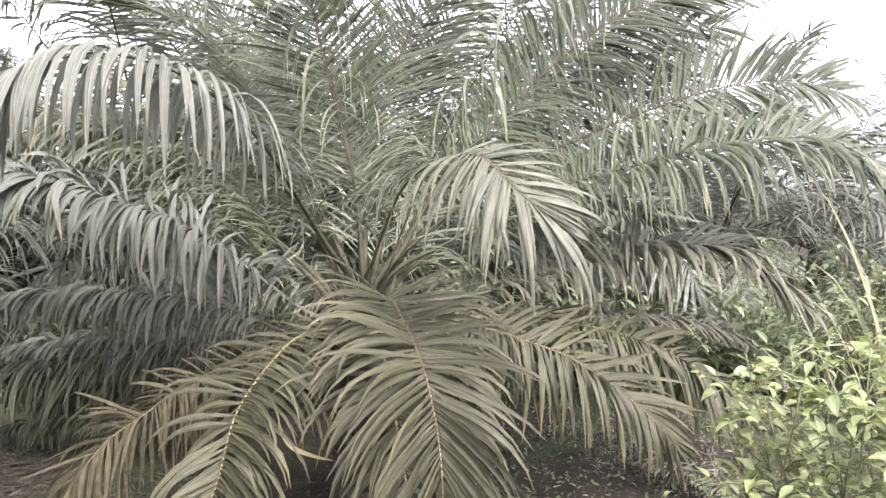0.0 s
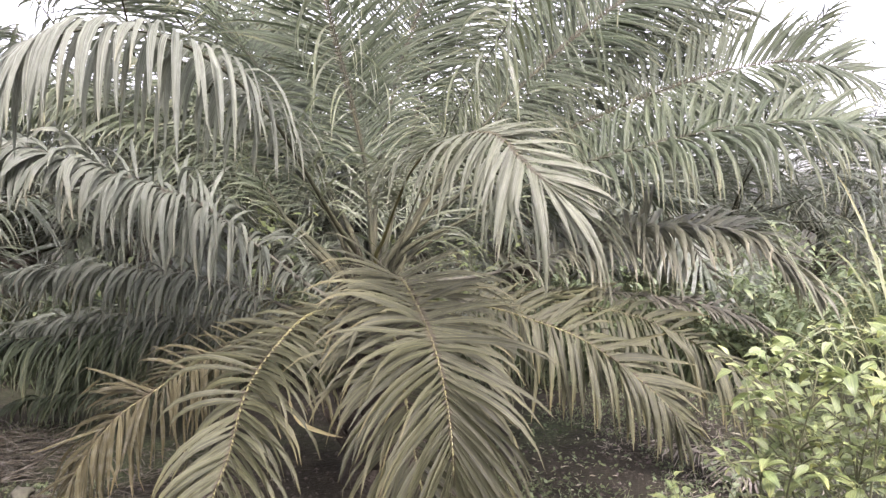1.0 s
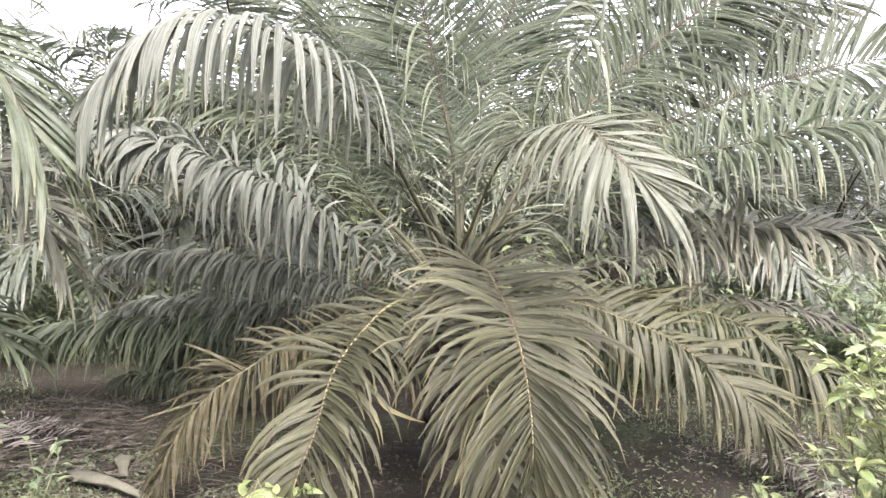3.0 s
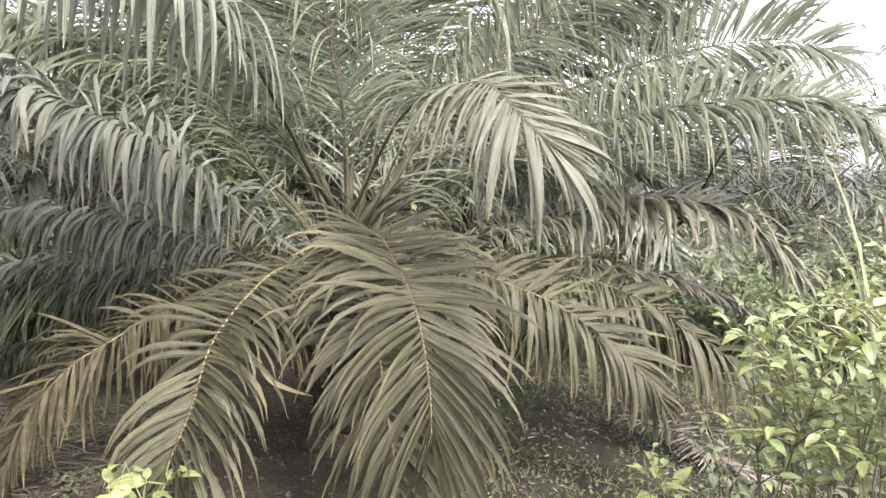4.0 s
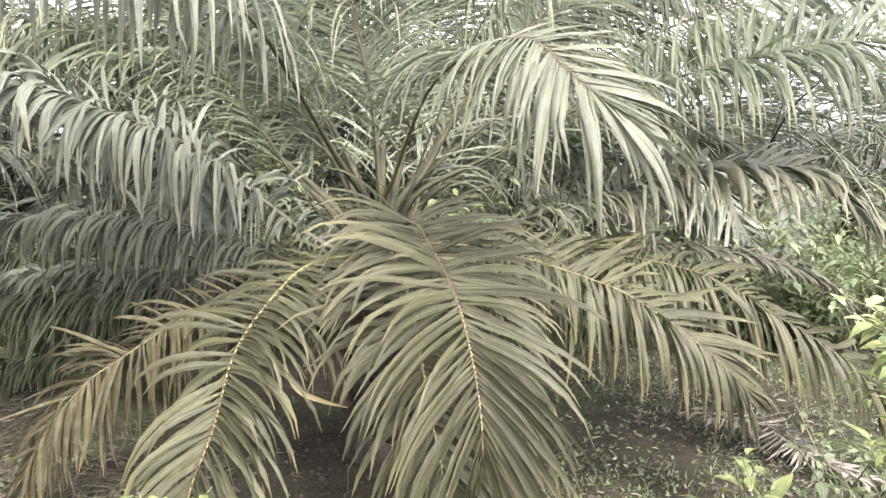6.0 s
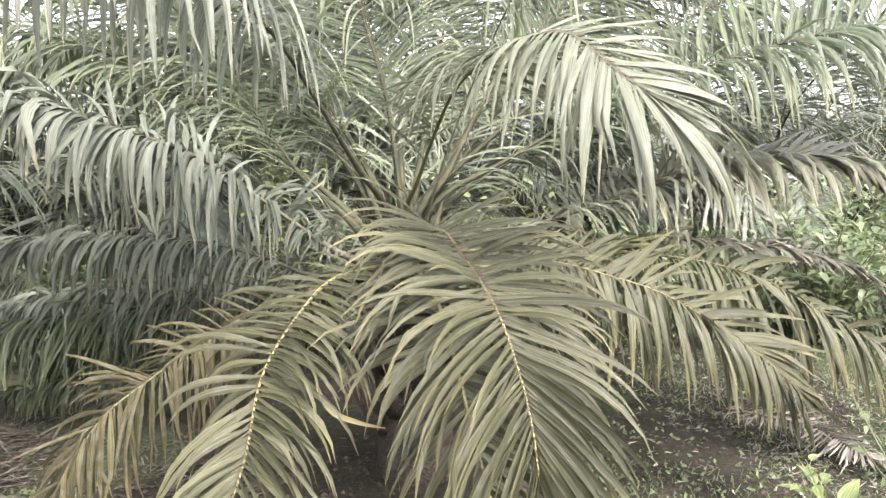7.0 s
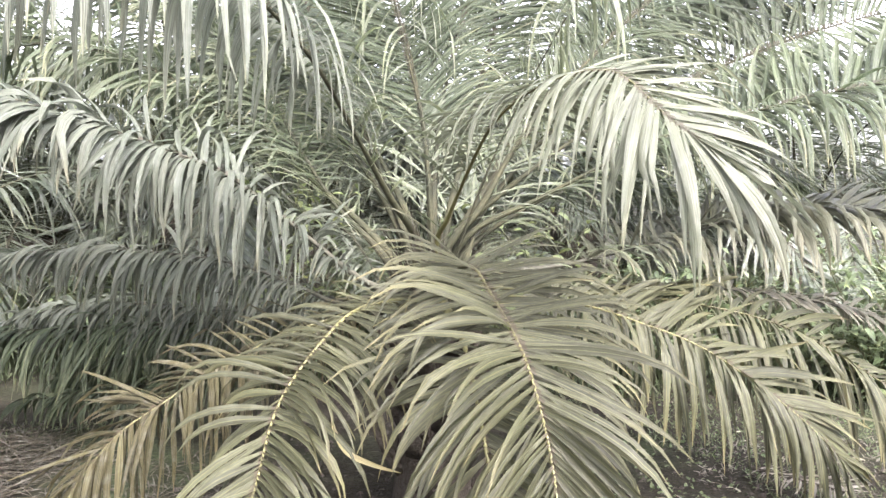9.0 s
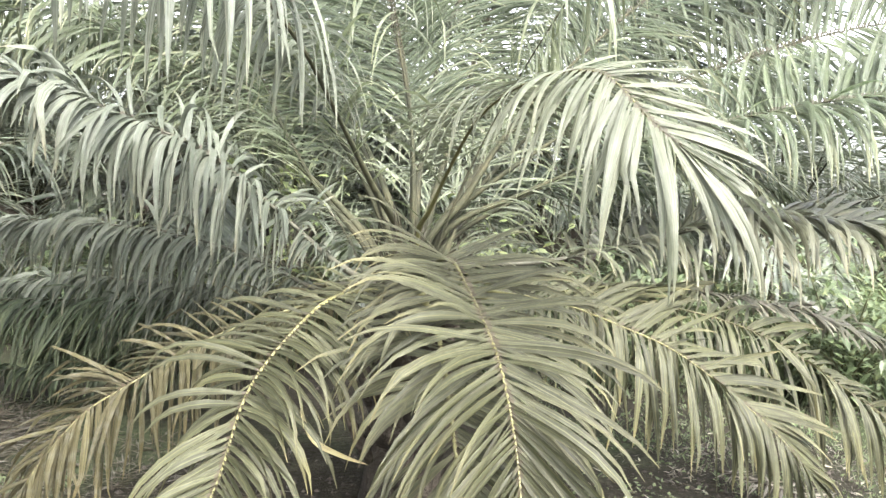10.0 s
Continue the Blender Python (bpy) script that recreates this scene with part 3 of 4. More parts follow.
palm_frond(palm, own([(-0.36, 4.10, 1.10), (0.13, 4.20, 1.16), (0.61, 4.30, 1.28), (0.99, 4.30, 1.39), (1.27, 4.20, 1.44), (1.52, 4.10, 1.40), (1.72, 4.00, 1.27), (1.85, 3.95, 1.16)]),
           0.56, 25, M_MID, 9, limp=0.2, width=0.034, spacing=0.0135, ragged=9, bare=0.25, wisps=14, lift=20, heart=HEART, open_at=(80, 34), sag=(0.3, 1.0), unruly=0.3, single=True)
palm_frond(palm, own([(-0.33, 4.10, 1.23), (0.20, 4.40, 1.55), (0.70, 4.70, 1.70), (1.10, 4.80, 1.68), (1.40, 4.80, 1.55)]), 0.58, 33, M_DEEP_SHADED, 9, limp=0.1, bare=0.25, lift=20, heart=HEART, wisps=10, width=0.019, spacing=0.015, ragged=9, stalk=0.0115, open_at=(80, 34), sag=(0.3, 1.0), unruly=0.3)
palm_frond(palm, own([(-0.40, 4.20, 1.15), (-0.22, 4.50, 1.34), (0.10, 5.00, 1.52), (0.52, 5.40, 1.57), (1.07, 5.70, 1.49)]), 0.55, 26, M_DEEP_SHADED, 6.0, limp=0.05, bare=0.25, width=0.018, spacing=0.0145, unruly=0.6, ragged=20, wisps=14, lift=20, heart=HEART, stalk=0.0125)
palm_frond(palm, own([(-0.71, 4.10, 1.19), (-0.98, 4.30, 1.43), (-1.24, 4.50, 1.76), (-1.46, 4.70, 2.08), (-1.76, 4.80, 2.36), (-2.10, 4.80, 2.50)]), 0.6, 27, M_GREEN, 5.0, limp=0.05, bare=0.28, width=0.020, spacing=0.0125, stalk=0.0125, heart=HEART)
palm_frond(palm, own([(-0.49, 4.08, 1.30), (-0.535, 4.17, 1.78), (-0.61, 4.25, 2.15), (-0.70, 4.25, 2.49), (-0.75, 4.1, 2.79), (-0.76, 3.85, 3.0)]), 0.55, 28, M_WISP, 9.0, width=0.017, spacing=0.05, wisps=0, ragged=30, bare=0.45, limp=0.3, hang=1.0, segments=9, unruly=0.5, side=(1, 0, 0), stalk=0.004, heart=HEART)
palm_frond(palm, own([(-0.35, 4.00, 1.27), (-0.16, 3.90, 1.76), (0.12, 3.80, 2.28), (0.40, 3.70, 2.68), (0.72, 3.60, 2.86)]), 0.5, 29, M_WISP, 9.0, width=0.017, spacing=0.045, wisps=12, ragged=30, bare=0.35, limp=0.3, hang=1.0, segments=9, unruly=0.5, stalk=0.005, heart=HEART)
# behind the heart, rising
palm_frond(palm, own([(-0.34, 4.20, 1.29), (-0.11, 4.60, 1.80), (0.23, 5.00, 2.39), (0.70, 5.30, 2.93), (1.20, 5.40, 3.28), (1.70, 5.40, 3.35)]), 0.62, 38, M_DEEP_SHADED, 3.2, width=0.0165, spacing=0.0135, open_at=(64, 28), bare=0.36, ragged=9, heart=HEART, stalk=0.012)
palm_frond(palm, own([(-0.43, 4.20, 1.32), (-0.32, 4.60, 1.91), (-0.19, 5.00, 2.51), (0.04, 5.20, 3.06), (0.37, 5.30, 3.49)]), 0.62, 39, M_DEEP_SHADED, 2.6, width=0.0165, spacing=0.0135, open_at=(64, 28), bare=0.22, ragged=9, side=(1, 0.2, 0), heart=HEART, stalk=0.012)
palm_frond(palm, own([(-0.63, 4.20, 1.32), (-0.91, 4.70, 1.81), (-1.26, 5.10, 2.42), (-1.53, 5.40, 3.02), (-1.89, 5.50, 3.38)]), 0.62, 40, M_DEEP_SHADED, 2.8, width=0.0165, spacing=0.0135, open_at=(64, 28), bare=0.22, ragged=9, heart=HEART, stalk=0.012)
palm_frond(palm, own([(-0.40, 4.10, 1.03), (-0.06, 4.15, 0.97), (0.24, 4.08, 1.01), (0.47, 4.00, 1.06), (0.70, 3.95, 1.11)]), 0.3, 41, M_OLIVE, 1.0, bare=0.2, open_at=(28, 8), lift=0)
palm_frond(palm, own([(-0.56, 4.15, 1.26), (-0.79, 4.40, 1.69), (-1.10, 4.60, 2.16), (-1.44, 4.80, 2.63), (-1.84, 4.90, 2.96), (-2.26, 4.90, 3.08)]), 0.62, 34, M_DEEP_SHADED, 3.2, width=0.0165, spacing=0.0135, open_at=(64, 28), bare=0.28, ragged=9, heart=HEART, stalk=0.012)
palm_frond(palm, own([(-0.49, 4.15, 1.29), (-0.49, 4.50, 1.83), (-0.41, 4.80, 2.37), (-0.26, 5.00, 2.90), (-0.07, 5.00, 3.31), (0.20, 4.90, 3.60)]), 0.62, 35, M_DEEP_SHADED, 2.0, width=0.0165, spacing=0.0135, open_at=(64, 28), bare=0.25, ragged=9, side=(1, 0.1, 0), heart=HEART, stalk=0.012)
palm_frond(palm, own([(-0.39, 4.10, 1.26), (-0.04, 4.40, 1.79), (0.47, 4.70, 2.30), (1.02, 4.90, 2.67), (1.50, 5.00, 2.86), (1.85, 5.00, 2.90)]), 0.62, 36, M_GREEN, 3.0, side=(0.5, -0.4, -0.77), width=0.019, spacing=0.018, open_at=(64, 28), bare=0.36, ragged=9, lift=18, heart=HEART, stalk=0.012)

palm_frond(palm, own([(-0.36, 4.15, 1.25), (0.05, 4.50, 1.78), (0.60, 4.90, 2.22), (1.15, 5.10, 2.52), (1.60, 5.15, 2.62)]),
           0.62, 43, M_DEEP_SHADED, 3.4, width=0.019, spacing=0.018, bare=0.3, lift=20, ragged=10, side=(0.45, -0.45, -0.77), open_at=(72, 32), stalk=0.012, heart=HEART)
palm_frond(palm, own([(-0.62, 4.20, 1.25), (-0.95, 4.60, 1.70), (-1.45, 5.00, 2.10), (-2.20, 5.30, 2.34), (-3.00, 5.35, 2.28), (-3.70, 5.25, 1.98)]),
           0.6, 45, M_GREEN, 5.0, width=0.026, spacing=0.018, bare=0.25, hang=0.8, limp=0.06, ragged=16, open_at=(84, 36), stalk=0.012, heart=HEART)


# a kinked leaflet with a yellow end
M_YELLOW = leaf_material("yellowed_palm_leaf", (0.14, 0.125, 0.055), (0.21, 0.18, 0.085), (0.27, 0.19, 0.09), (0.25, 0.21, 0.12))
places, _ = curve_through(own([(-0.74, 3.10, 0.72), (-0.69, 3.08, 0.63), (-0.59, 3.06, 0.59), (-0.50, 3.05, 0.57)]), 14)
kinked = Blades()
kinked.strip(places, [Vector((0.25, -0.25, 0.94))] * 15, [Vector((0, -0.9, -0.3))] * 15, [0.024 * (1 - (k / 14) ** 3) + 0.002 for k in range(15)], 0.1)
tagged(under(new("leaflet", kinked.mesh("leaflet", M_YELLOW)), palm), "kinked leaflet with a yellowed end")


# ---- other palms ----
def generic_palm(seed, count=24, size=1.0):
    rng = random.Random(seed)
    p = tagged(new("oil_palm"), "oil palm with dense grey-green arching fronds further off", "palm tree", "oil palms of the plantation")
    palm_trunk(p, (0, 0, 0), 1.0 * size, 0.24, seed)
    for i in range(count):
        a = i * 2.399 + rng.uniform(-0.2, 0.2)
        h = (i + 0.5) / count
        o = Vector((math.cos(a), math.sin(a), 0))
        rise, length = radians(14 + 67 * h), size * rng.uniform(2.2, 2.8)
        d, q, pts = o * math.cos(rise) + Vector((0, 0, math.sin(rise))), o * 0.15 + Vector((0, 0, 1.0 * size)), []
        for k in range(6):
            pts.append(tuple(q))
            q = q + d * length / 5
            d = (d + Vector((0, 0, -0.34 + 0.1 * h))).normalized()
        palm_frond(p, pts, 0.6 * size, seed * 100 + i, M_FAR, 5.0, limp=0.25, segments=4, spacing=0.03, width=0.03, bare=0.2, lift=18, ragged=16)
    return p


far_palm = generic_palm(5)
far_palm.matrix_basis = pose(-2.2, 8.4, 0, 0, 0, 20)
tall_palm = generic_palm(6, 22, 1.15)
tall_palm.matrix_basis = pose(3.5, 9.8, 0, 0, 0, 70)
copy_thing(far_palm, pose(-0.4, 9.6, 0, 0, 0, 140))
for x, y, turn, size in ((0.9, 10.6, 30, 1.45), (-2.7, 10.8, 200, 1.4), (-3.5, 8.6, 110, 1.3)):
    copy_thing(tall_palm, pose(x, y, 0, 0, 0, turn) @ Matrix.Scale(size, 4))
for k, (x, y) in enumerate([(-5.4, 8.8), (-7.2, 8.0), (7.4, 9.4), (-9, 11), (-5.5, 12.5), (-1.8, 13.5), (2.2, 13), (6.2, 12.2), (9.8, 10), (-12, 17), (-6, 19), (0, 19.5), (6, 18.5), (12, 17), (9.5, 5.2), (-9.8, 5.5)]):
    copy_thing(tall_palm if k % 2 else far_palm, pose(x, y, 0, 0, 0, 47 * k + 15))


# ---- the neighbouring palm whose leaf tips reach in ----
near_palm = tagged(new("oil_palm"), "neighbouring oil palm with long hanging yellow-tipped leaflets", "palm tree", "oil palms of the plantation")
near_palm.location = (-4.2, 3.3, 0)
palm_trunk(near_palm, (0, 0, 0), 1.2, 0.24, 7)
for k, (pts, reach, sag) in enumerate([
        ([(-4.1, 3.25, 1.25), (-3.9, 3.1, 2.1), (-3.31, 2.90, 2.53), (-2.67, 2.75, 2.29), (-2.34, 2.70, 2.12), (-2.16, 2.68, 1.93), (-2.03, 2.66, 1.73)], 0.62, 6.0),
        ([(-4.1, 3.35, 1.2), (-3.98, 3.40, 1.7), (-3.28, 3.30, 1.79), (-2.75, 3.20, 1.66), (-2.45, 3.15, 1.50), (-2.28, 3.12, 1.30)], 0.55, 7.0),
        ([(-4.1, 3.4, 1.1), (-3.8, 3.55, 1.2), (-3.50, 3.55, 1.12), (-3.15, 3.5, 0.97), (-2.92, 3.48, 0.84), (-2.78, 3.46, 0.72)], 0.40, 6.0)]):
    palm_frond(near_palm, [Vector(p) - Vector((-4.2, 3.3, 0)) for p in pts], reach, 700 + k, (M_GREEN, M_MID, M_DEEP_SHADED)[k], sag, bare=0.3, open_at=(75, 14), short=(0.6, 0.9))
for k in range(14):
    a, rise = k * 2.399 + 1.9, radians(10 + 5 * k)
    if abs((math.degrees(a) + 180) % 360 - 180) < 80:
        continue
    o = Vector((math.cos(a), math.sin(a), 0))
    q, d, pts = o * 0.12 + Vector((0, 0, 1.2)), o * math.cos(rise) + Vector((0, 0, math.sin(rise))), []
    for j in range(6):
        pts.append(tuple(q))
        q, d = q + d * 0.45, (d + Vector((0, 0, -0.3))).normalized()
    palm_frond(near_palm, pts, 0.55, 720 + k, M_GREEN, 5.0, segments=4, lift=18)

# ---- undergrowth ----
def leaf_mesh(name, material, ratio, seed):
    """An ovate leaf, one unit long along x, folded and arched."""
    rng = random.Random(seed)
    b = Blades()
    ks = [-0.5, -0.05] + [k / 6 for k in range(7)]
    arch, bend = rng.uniform(0.15, 0.5), rng.uniform(-0.15, 0.15)
    centres = [Vector((f + 0.5, bend * f * f, 0.12 * math.sin(f * 2) - arch * f * f)) for f in ks]
    sides, normals = [Vector((0, 1, 0))] * 9, [Vector((0, 0, 1))] * 9
    widths = [0.045 if f < 0 else ratio * max(0.02, math.sin(math.pi * min(1, f ** 0.75)) ** 0.85 * (1.05 - 0.25 * f)) for f in ks]
    b.strip(centres, sides, normals, widths, rng.uniform(0.05, 0.25))
    return b.mesh(name, material)


SHRUB_LEAVES = [leaf_mesh("leaf", M_SHRUB, 0.46 + 0.05 * (k % 3), 40 + k) for k in range(6)]
BUSH_LEAVES = [leaf_mesh("leaf", M_BUSH, 0.5 + 0.05 * (k % 3), 60 + k) for k in range(6)]
WEED_LEAVES = [leaf_mesh("leaf", M_WEED, 0.5 + 0.05 * (k % 3), 50 + k) for k in range(6)]


def shrub(x, y, stems, height, spread, leaves, leaf_size, seed, label, meshes=SHRUB_LEAVES, bare=0.35, group="", twig_count=0):
    rng = random.Random(seed)
    plant = tagged(new("shrub"), label, "shrub", group)
    plant.location = (x, y, ground_height(x, y))
    for i in range(stems):
        a = rng.uniform(0, 6.283)
        o = Vector((math.cos(a), math.sin(a), 0)) * spread * math.sqrt(rng.random())
        h = height * rng.uniform(0.84, 1.0)
        pts = [tuple(o * 0.25 + Vector((0, 0, -0.03))), tuple(o * 0.55 + Vector((rng.uniform(-.12, .12), rng.uniform(-.12, .12), h * 0.5))), tuple(o + Vector((0, 0, h)))]
        run, _ = curve_through(pts, 12)
        bm = bmesh.new()
        tube(bm, run, [0.0055 * (1 - 0.7 * k / 12) for k in range(13)], 5)
        twigs = [(run, bare, leaves)]
        for _ in range(twig_count):
            k = rng.randint(8, 11)
            aim = Vector((rng.gauss(0, 1), rng.gauss(0, 1), 0)).normalized() * rng.uniform(0.10, 0.24) + Vector((0, 0, rng.uniform(0.03, 0.13))) * height
            twig, _ = curve_through([run[k], run[k] + aim * 0.5 + Vector((0, 0, 0.02)), run[k] + aim], 12)
            tube(bm, twig, [0.003 * (1 - 0.7 * j / 12) for j in range(13)], 4)
            twigs.append((twig, 0.25, max(5, leaves * 2 // 3)))
        stem = part("stem", bm, M_STEM, plant)
        for way, first, number in twigs:
            for j in range(number):
                f = first + (1 - first) * (j + rng.random()) / number
                k = min(11, int(f * 12))
                p = way[k].lerp(way[k + 1], f * 12 - k)
                yaw = j * 137.5 + rng.uniform(-30, 30)
                size = leaf_size * rng.choice((0.5, 0.75, 0.95, 1.2)) * rng.uniform(0.85, 1.15) * (1.1 - 0.4 * f)
                leaf = under(new("leaf", rng.choice(meshes)), stem)
                leaf.matrix_basis = pose(*p, rng.uniform(-35, 35), rng.uniform(-40, 35), yaw) @ Matrix.Scale(size, 4)
    return plant


LIGHT_SHRUB = "bright yellow-green leafy shrub growing beside the palm"
shrub(1.14, 1.96, 20, 1.25, 0.46, 12, 0.060, 61, LIGHT_SHRUB, bare=0.7, twig_count=7)
shrub(1.70, 2.28, 14, 1.20, 0.52, 10, 0.060, 62, LIGHT_SHRUB, bare=0.7, twig_count=7)
shrub(1.30, 2.75, 12, 0.62, 0.40, 14, 0.07, 60, "low leafy green shrub beside the palm", WEED_LEAVES)
shrub(0.84, 2.80, 5, 0.46, 0.10, 9, 0.145, 63, "small yellow-green leafy seedling on the soil", bare=0.4)
shrub(-1.0, 2.68, 5, 0.46, 0.14, 8, 0.130, 64, "small yellow-green leafy seedling on the soil", bare=0.4)
shrub(-2.25, 2.5, 22, 0.50, 0.42, 15, 0.085, 65, "leafy green shrub at the plantation edge", BUSH_LEAVES, bare=0.2)
shrub(-2.75, 2.95, 12, 0.6, 0.4, 14, 0.10, 66, "leafy green shrub at the plantation edge", WEED_LEAVES)
shrub(3.3, 5.2, 12, 1.5, 0.6, 18, 0.11, 67, "yellow-green bush behind the palm")
shrub(-1.9, 6.4, 12, 1.7, 0.7, 20, 0.12, 68, "yellow-green bush behind the palm")
shrub(-0.1, 6.6, 12, 1.5, 0.8, 20, 0.12, 69, "yellow-green bush behind the palm")


def far_bush(x, y, height, spread, count, seed, label="dense green bush among the further palms"):
    """A leafy bush some way off: stems, and all its leaves in one part."""
    rng = random.Random(seed)
    bush = tagged(new("bush"), label, "bush", "bushes between the palms")
    bush.location = (x, y, ground_height(x, y))
    bm, tips = bmesh.new(), []
    for i in range(16):
        a, r = i * 2.399, spread * math.sqrt((i + 0.5) / 16)
        top = Vector((r * math.cos(a), r * math.sin(a), height * rng.uniform(0.6, 1.0) * (1 - 0.4 * (r / spread) ** 2)))
        run, _ = curve_through([top * 0.05, Vector((top.x * 0.35, top.y * 0.35, top.z * 0.5)), top], 8)
        tube(bm, run, [0.012 * (1 - 0.8 * k / 8) for k in range(9)], 5)
        tips.append(run)
    part("stem", bm, M_STEM, bush)
    leaves = Blades()
    for i in range(count):
        run = rng.choice(tips)
        p = run[rng.randint(2, 8)] + Vector((rng.gauss(0, 0.11), rng.gauss(0, 0.11), rng.gauss(0, 0.10)))
        p.z = max(p.z, 0.03)
        way = Vector((rng.gauss(0, 1), rng.gauss(0, 1), rng.uniform(-0.5, 0.6))).normalized()
        size, across = rng.uniform(0.06, 0.13), way.cross(Vector((0, 0, 1))).normalized()
        up = across.cross(way)
        ks = (0, 0.3, 0.6, 1)
        leaves.strip([p + way * size * f - Vector((0, 0, 0.3 * size * f * f)) for f in ks], [across] * 4, [up] * 4, [size * w for w in (0.05, 0.42, 0.36, 0.02)], 0.12)
    tagged(under(new("foliage", leaves.mesh("foliage", M_BUSH)), bush), "", "", "", "stuff")
    return bush


for k, (x, y, height, spread) in enumerate([(2.6, 6.3, 1.5, 0.9), (1.2, 7.0, 1.3, 0.9), (4.3, 6.4, 1.7, 1.0), (-1.2, 7.3, 1.3, 0.9), (-3.3, 6.9, 1.3, 0.9), (-5.2, 6.4, 1.4, 1.0), (6.2, 7.6, 1.9, 1.2), (3.4, 8.0, 1.6, 1.1)]):
    far_bush(x, y, height, spread, 1500, 200 + k)


def cane_grass(x, y, blades, height, seed, spread=0.12, label="clump of tall arching cane grass with yellowed blades"):
    rng = random.Random(seed)
    clump = tagged(new("cane_grass"), label, "grass")
    clump.location = (x, y, ground_height(x, y))
    for i in range(blades):
        a = rng.uniform(0, 6.283)
        o = Vector((math.cos(a), math.sin(a), 0))
        one = Blades()
        one.strip(*blade_run(rng, o * spread * rng.random() + Vector((0, 0, -0.02)), o * rng.uniform(0.08, 0.4) + Vector((0, 0, 1)), o.cross(Vector((0, 0, 1))), height * rng.uniform(0.6, 1.15),
                             rng.uniform(0.018, 0.032), rng.uniform(0.8, 2.0) / height, 9, rng.gauss(0, 0.5)))
        under(new("blade", one.mesh("blade", M_GRASS if rng.random() < 0.75 else M_DRY)), clump)
    return clump


cane_grass(2.3, 3.45, 20, 1.75, 72, 0.25)
cane_grass(2.9, 4.0, 24, 1.9, 73, 0.3)


def scatter(name, label, category, seed, count, place, size, material, width, stand, droop):
    """Many blades on the ground in one mesh. place(rng) gives x and y, or None."""
    rng = random.Random(seed)
    b = Blades()
    for _ in range(count):
        at = place(rng)
        if at is None:
            continue
        a = rng.uniform(0, 6.283)
        o = Vector((math.cos(a), math.sin(a), 0))
        s = size * rng.uniform(0.5, 1.4)
        b.strip(*blade_run(rng, Vector((*at, ground_height(*at) + (0.012 if stand < 0.3 else -0.005))), o + Vector((0, 0, stand * rng.uniform(0.5, 1.5))), o.cross(Vector((0, 0, 1))), s, width * rng.uniform(0.6, 1.3),
                           droop / s * rng.uniform(0.5, 1.4), 3, rng.gauss(0, 0.6)), fold=0.15)
    return tagged(new(name, b.mesh(name, material)), label, category, "", "stuff")


def grassy(rng):
    x, y = rng.uniform(-4.5, 5.5), rng.uniform(-1.5, 7.0)
    d = math.hypot((x + 0.47) / 1.15, y - 4.0)
    if y < 0.5 and rng.random() > (y + 1.5) / 2:
        return None
    if x < -2.1 and y < 3.4:
        return x, y
    if noise.noise(Vector((x * 1.1, y * 1.1, 7.7))) + 0.35 * (d - 1.5) + (0.3 if x > 0.2 else -0.7) < 0.1:
        return None
    return x, y


def littered(rng):
    return rng.uniform(-4.5, 4.0), rng.uniform(-2.5, 7.0)


def behind(rng):
    x, y = rng.uniform(-10, 10), rng.uniform(6.1, 14)
    return x, y


scatter("grass", "short green grass and weeds on the soil", "grass", 81, 46000, grassy, 0.045, M_CREEPER, 0.004, 1.2, 0.9)
scatter("low_weed", "low broad-leaved weeds between the palms", "weeds", 82, 46000, grassy, 0.024, M_CREEPER, 0.013, 0.9, 0.8)
scatter("leaf_litter", "dry fallen leaf scraps on the dark soil", "leaf litter", 83, 6000, littered, 0.045, M_DRY, 0.006, 0.05, 0.1)


def bare_soil(rng):
    a, d = rng.uniform(-1.4, 1.2), rng.uniform(0.5, 2.6)
    return -0.2 + d * math.cos(a), 3.9 + d * math.sin(a)


scatter("leaf_scrap", "pale dry leaf scraps and twigs on the dark soil", "leaf litter", 88, 150, bare_soil, 0.05, M_ASH, 0.011, 0.08, 0.2)
scatter("creeping_weed", "small round-leaved weeds creeping on the soil", "weeds", 89, 1500, bare_soil, 0.030, M_CREEPER, 0.019, 0.7, 0.7)


def weedy_edge(rng):
    x, y = rng.uniform(-3.9, -1.5), rng.uniform(1.4, 4.0)
    if y < 2.4 and rng.random() > y - 1.4:
        return None
    return (x, y) if noise.noise(Vector((x * 1.9, y * 1.9, 4.1))) + 0.9 * (-1.9 - x) + 0.7 * (3.2 - y) > rng.uniform(-0.4, 0.4) else None


def edge_litter(rng):
    return rng.uniform(-3.6, -1.1), rng.uniform(2.5, 4.6)


scatter("ground_cover", "thick low green weeds covering the ground at the edge", "weeds", 97, 20000, weedy_edge, 0.032, M_THICKET, 0.020, 0.8, 0.8)
scatter("leaf_litter", "brown fallen leaf strips matted on the soil", "leaf litter", 98, 2100, edge_litter, 0.13, M_DRY, 0.007, 0.10, 0.3)


def heaped(rng):
    a, d = rng.uniform(0, 6.283), math.sqrt(rng.random())
    return -3.15 + 0.65 * d * math.cos(a), 4.3 + 0.75 * d * math.sin(a)


scatter("straw", "flat heap of dry grey-brown straw and leaf strips on the soil", "straw", 85, 1300, heaped, 0.26, M_DRY, 0.008, 0.12, 0.25)


def strewn(rng):
    x, y = rng.uniform(0.9, 3.4), rng.uniform(2.6, 5.4)
    return (x, y) if noise.noise(Vector((x * 1.7, y * 1.7, 2.2))) > 0.9 - 0.75 * x else None


scatter("dry_grass", "pale dry grass and leaf scraps lying on the soil", "dry grass", 87, 5200, strewn, 0.045, M_STRAW, 0.0045, 0.4, 0.4)


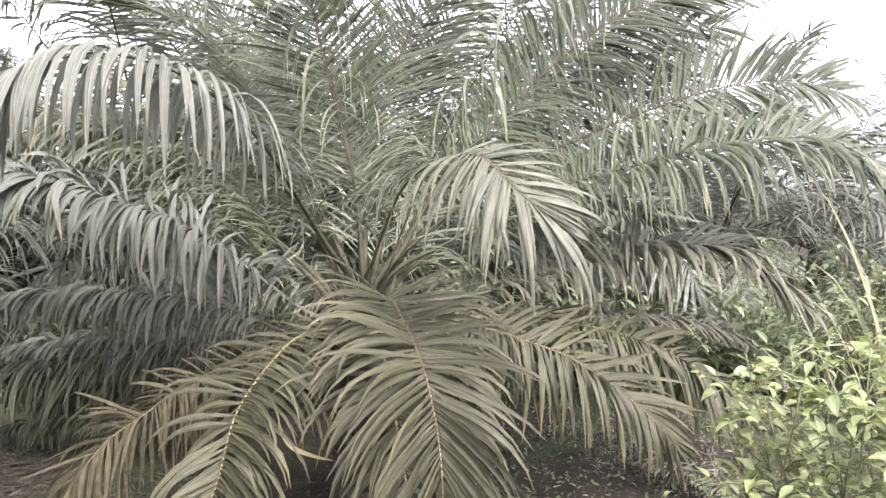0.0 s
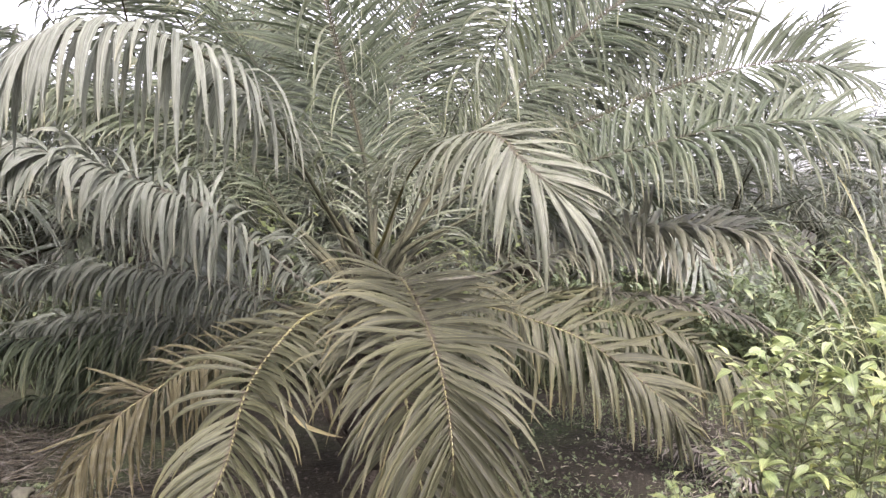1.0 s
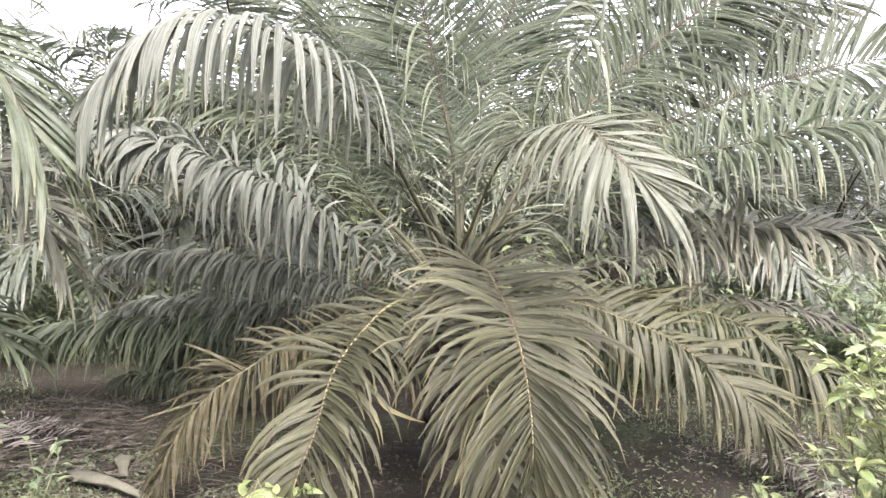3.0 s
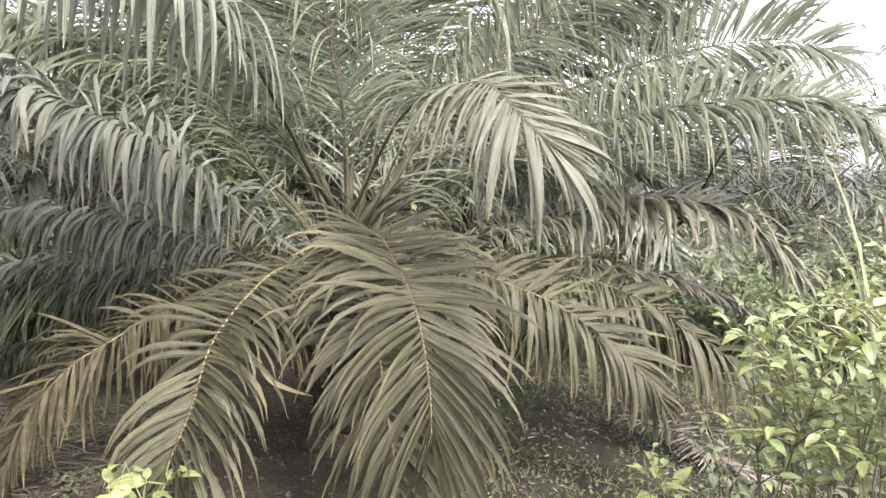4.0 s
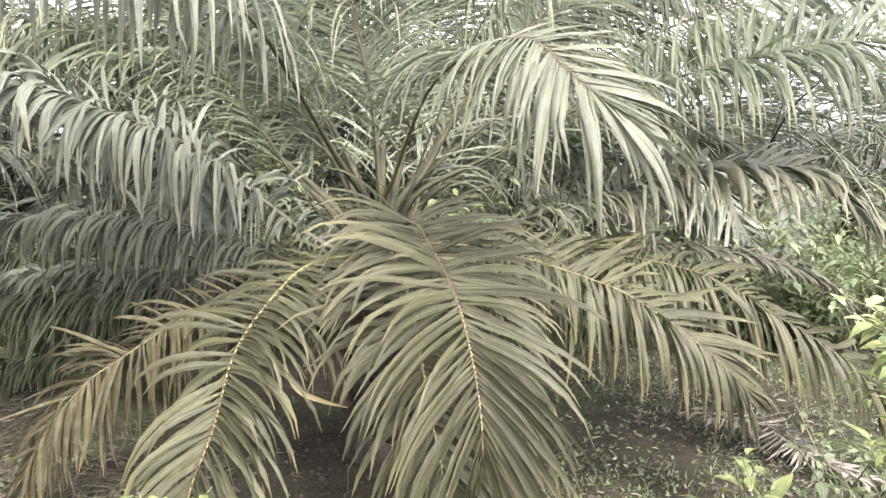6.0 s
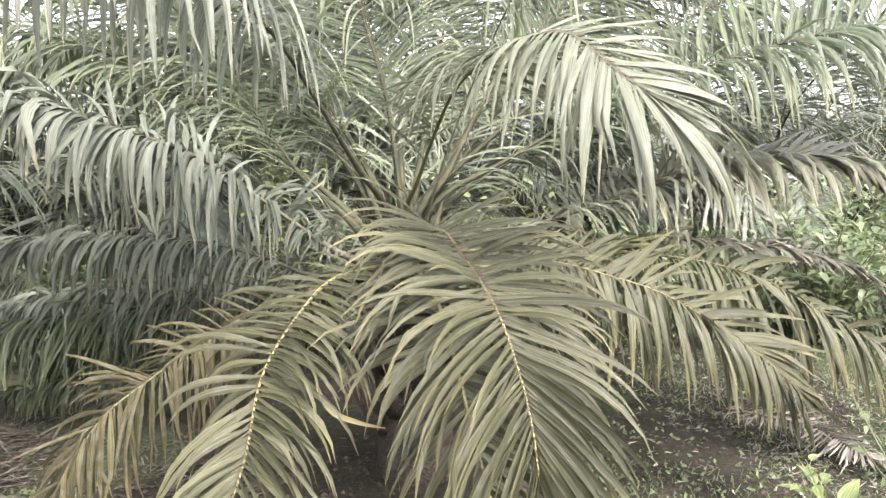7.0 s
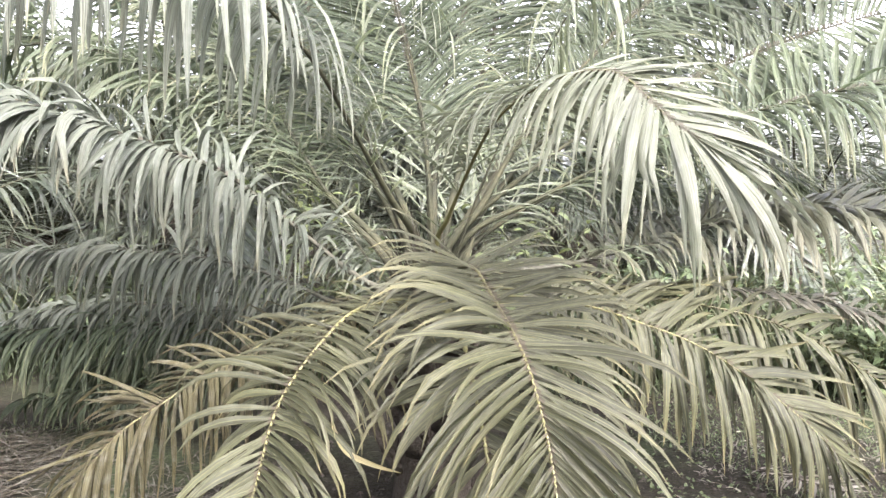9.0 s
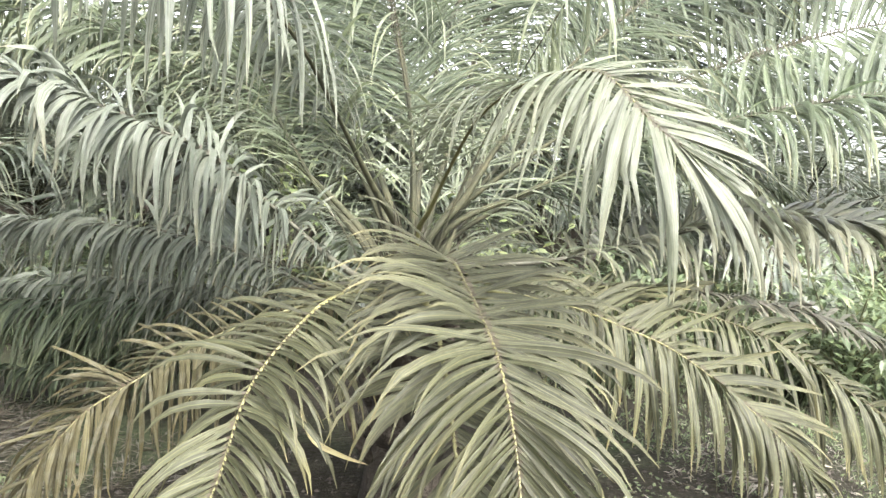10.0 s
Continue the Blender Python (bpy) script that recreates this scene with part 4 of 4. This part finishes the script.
def soil_crumbs():
    """Small clods on the bare soil."""
    rng = random.Random(86)
    verts, faces = [], []
    for _ in range(9000):
        x, y, r = rng.uniform(-1.9, 3.2), rng.uniform(1.6, 6.2), 0.004 + 0.016 * rng.random() ** 3
        z, b = ground_height(x, y), len(verts)
        verts += [(x + r * math.cos(a) * rng.uniform(0.7, 1.3), y + r * math.sin(a) * rng.uniform(0.7, 1.3), z - 0.003) for a in (0, 1.257, 2.513, 3.77, 5.027)]
        verts += [(x + r * rng.uniform(-0.3, 0.3), y + r * rng.uniform(-0.3, 0.3), z + r * rng.uniform(0.5, 0.9))]
        faces += [(b + i, b + (i + 1) % 5, b + 5) for i in range(5)]
    me = bpy.data.meshes.new("soil_crumb")
    me.from_pydata(verts, [], faces)
    me.materials.append(M_CLOD)
    return tagged(new("soil_crumb", me), "small dark clods on the bare soil", "soil", "", "stuff")


soil_crumbs()
scatter("undergrowth", "tall green undergrowth between the further palms", "undergrowth", 84, 26000, behind, 0.62, M_THICKET, 0.026, 1.8, 1.4)


def dead_frond(x, y, turn, length, seed, flat=6.0):
    """A dry feather leaf that lies on the soil."""
    leaf = tagged(new("dead_frond"), "dry brown fallen palm frond lying on the soil", "palm frond", "fallen fronds")
    leaf.location = (x, y, ground_height(x, y))
    d = Vector((math.cos(radians(turn)), math.sin(radians(turn)), 0))
    e = Vector((-d.y, d.x, 0))
    rng = random.Random(seed)
    pts = [tuple(d * length * k / 4 + e * rng.uniform(-0.06, 0.06) + Vector((0, 0, 0.05 + 0.05 * math.sin(k * 0.9)))) for k in range(5)]
    palm_frond(leaf, pts, 0.20, seed, M_STRAW, 0.5, lift=-4, ragged=7, bare=0.05, spacing=0.017, width=0.015, open_at=(72, 30), hang=1.0, unruly=0.9, stalk=0.006)
    return leaf


def fallen_leaf_base(x, y, turn, length, seed):
    """The broad curved foot of an old frond, split at its end, lying on the soil."""
    rng = random.Random(seed)
    base = tagged(new("fallen_leaf_base"), "grey-brown dead leaf base lying on the weedy soil", "leaf base", "fallen leaf bases")
    base.matrix_basis = pose(x, y, ground_height(x, y), 0, 0, turn)
    bm, rows = bmesh.new(), []
    for k in range(13):
        f = k / 12
        wide, rise = 0.022 + 0.045 * f ** 1.6, 0.02 + 0.04 * math.sin(2.4 * f)
        row = []
        for j in range(9):
            a = -1.25 + 2.5 * j / 8
            rough = 1 + 0.10 * rng.uniform(-1, 1)
            row.append(Vector((length * f + (0.05 * math.sin(5 * a) * f if k == 12 else 0), wide * math.sin(a) * rough, rise - wide * 0.55 * (1 - math.cos(a)) * rough)))
        rows.append(row)
    outer = [[bm.verts.new(p) for p in row] for row in rows]
    inner = [[bm.verts.new(p - Vector((0, 0, 0.016))) for p in row] for row in rows]
    for k in range(12):
        for j in range(8):
            bm.faces.new((outer[k][j], outer[k + 1][j], outer[k + 1][j + 1], outer[k][j + 1]))
            bm.faces.new((inner[k][j + 1], inner[k + 1][j + 1], inner[k + 1][j], inner[k][j]))
        for j in (0, 8):
            bm.faces.new((outer[k][j], inner[k][j], inner[k + 1][j], outer[k + 1][j]))
    for k in (0, 12):
        for j in range(8):
            bm.faces.new((outer[k][j], outer[k][j + 1], inner[k][j + 1], inner[k][j]))
    bmesh.ops.recalc_face_normals(bm, faces=bm.faces)
    part("sheath", bm, M_GREYSTALK, base)
    return base


fallen_leaf_base(-1.88, 3.28, 158, 0.58, 5)
fallen_leaf_base(-2.22, 3.60, 120, 0.26, 6)
dead_frond(1.22, 4.66, -64, 1.15, 91)
dead_frond(-2.75, 3.85, 165, 1.3, 93)
dead_frond(-2.8, 4.2, 190, 1.3, 94)
dead_frond(-3.1, 3.55, 150, 1.1, 95)
dead_frond(-2.9, 4.2, 200, 1.2, 96)
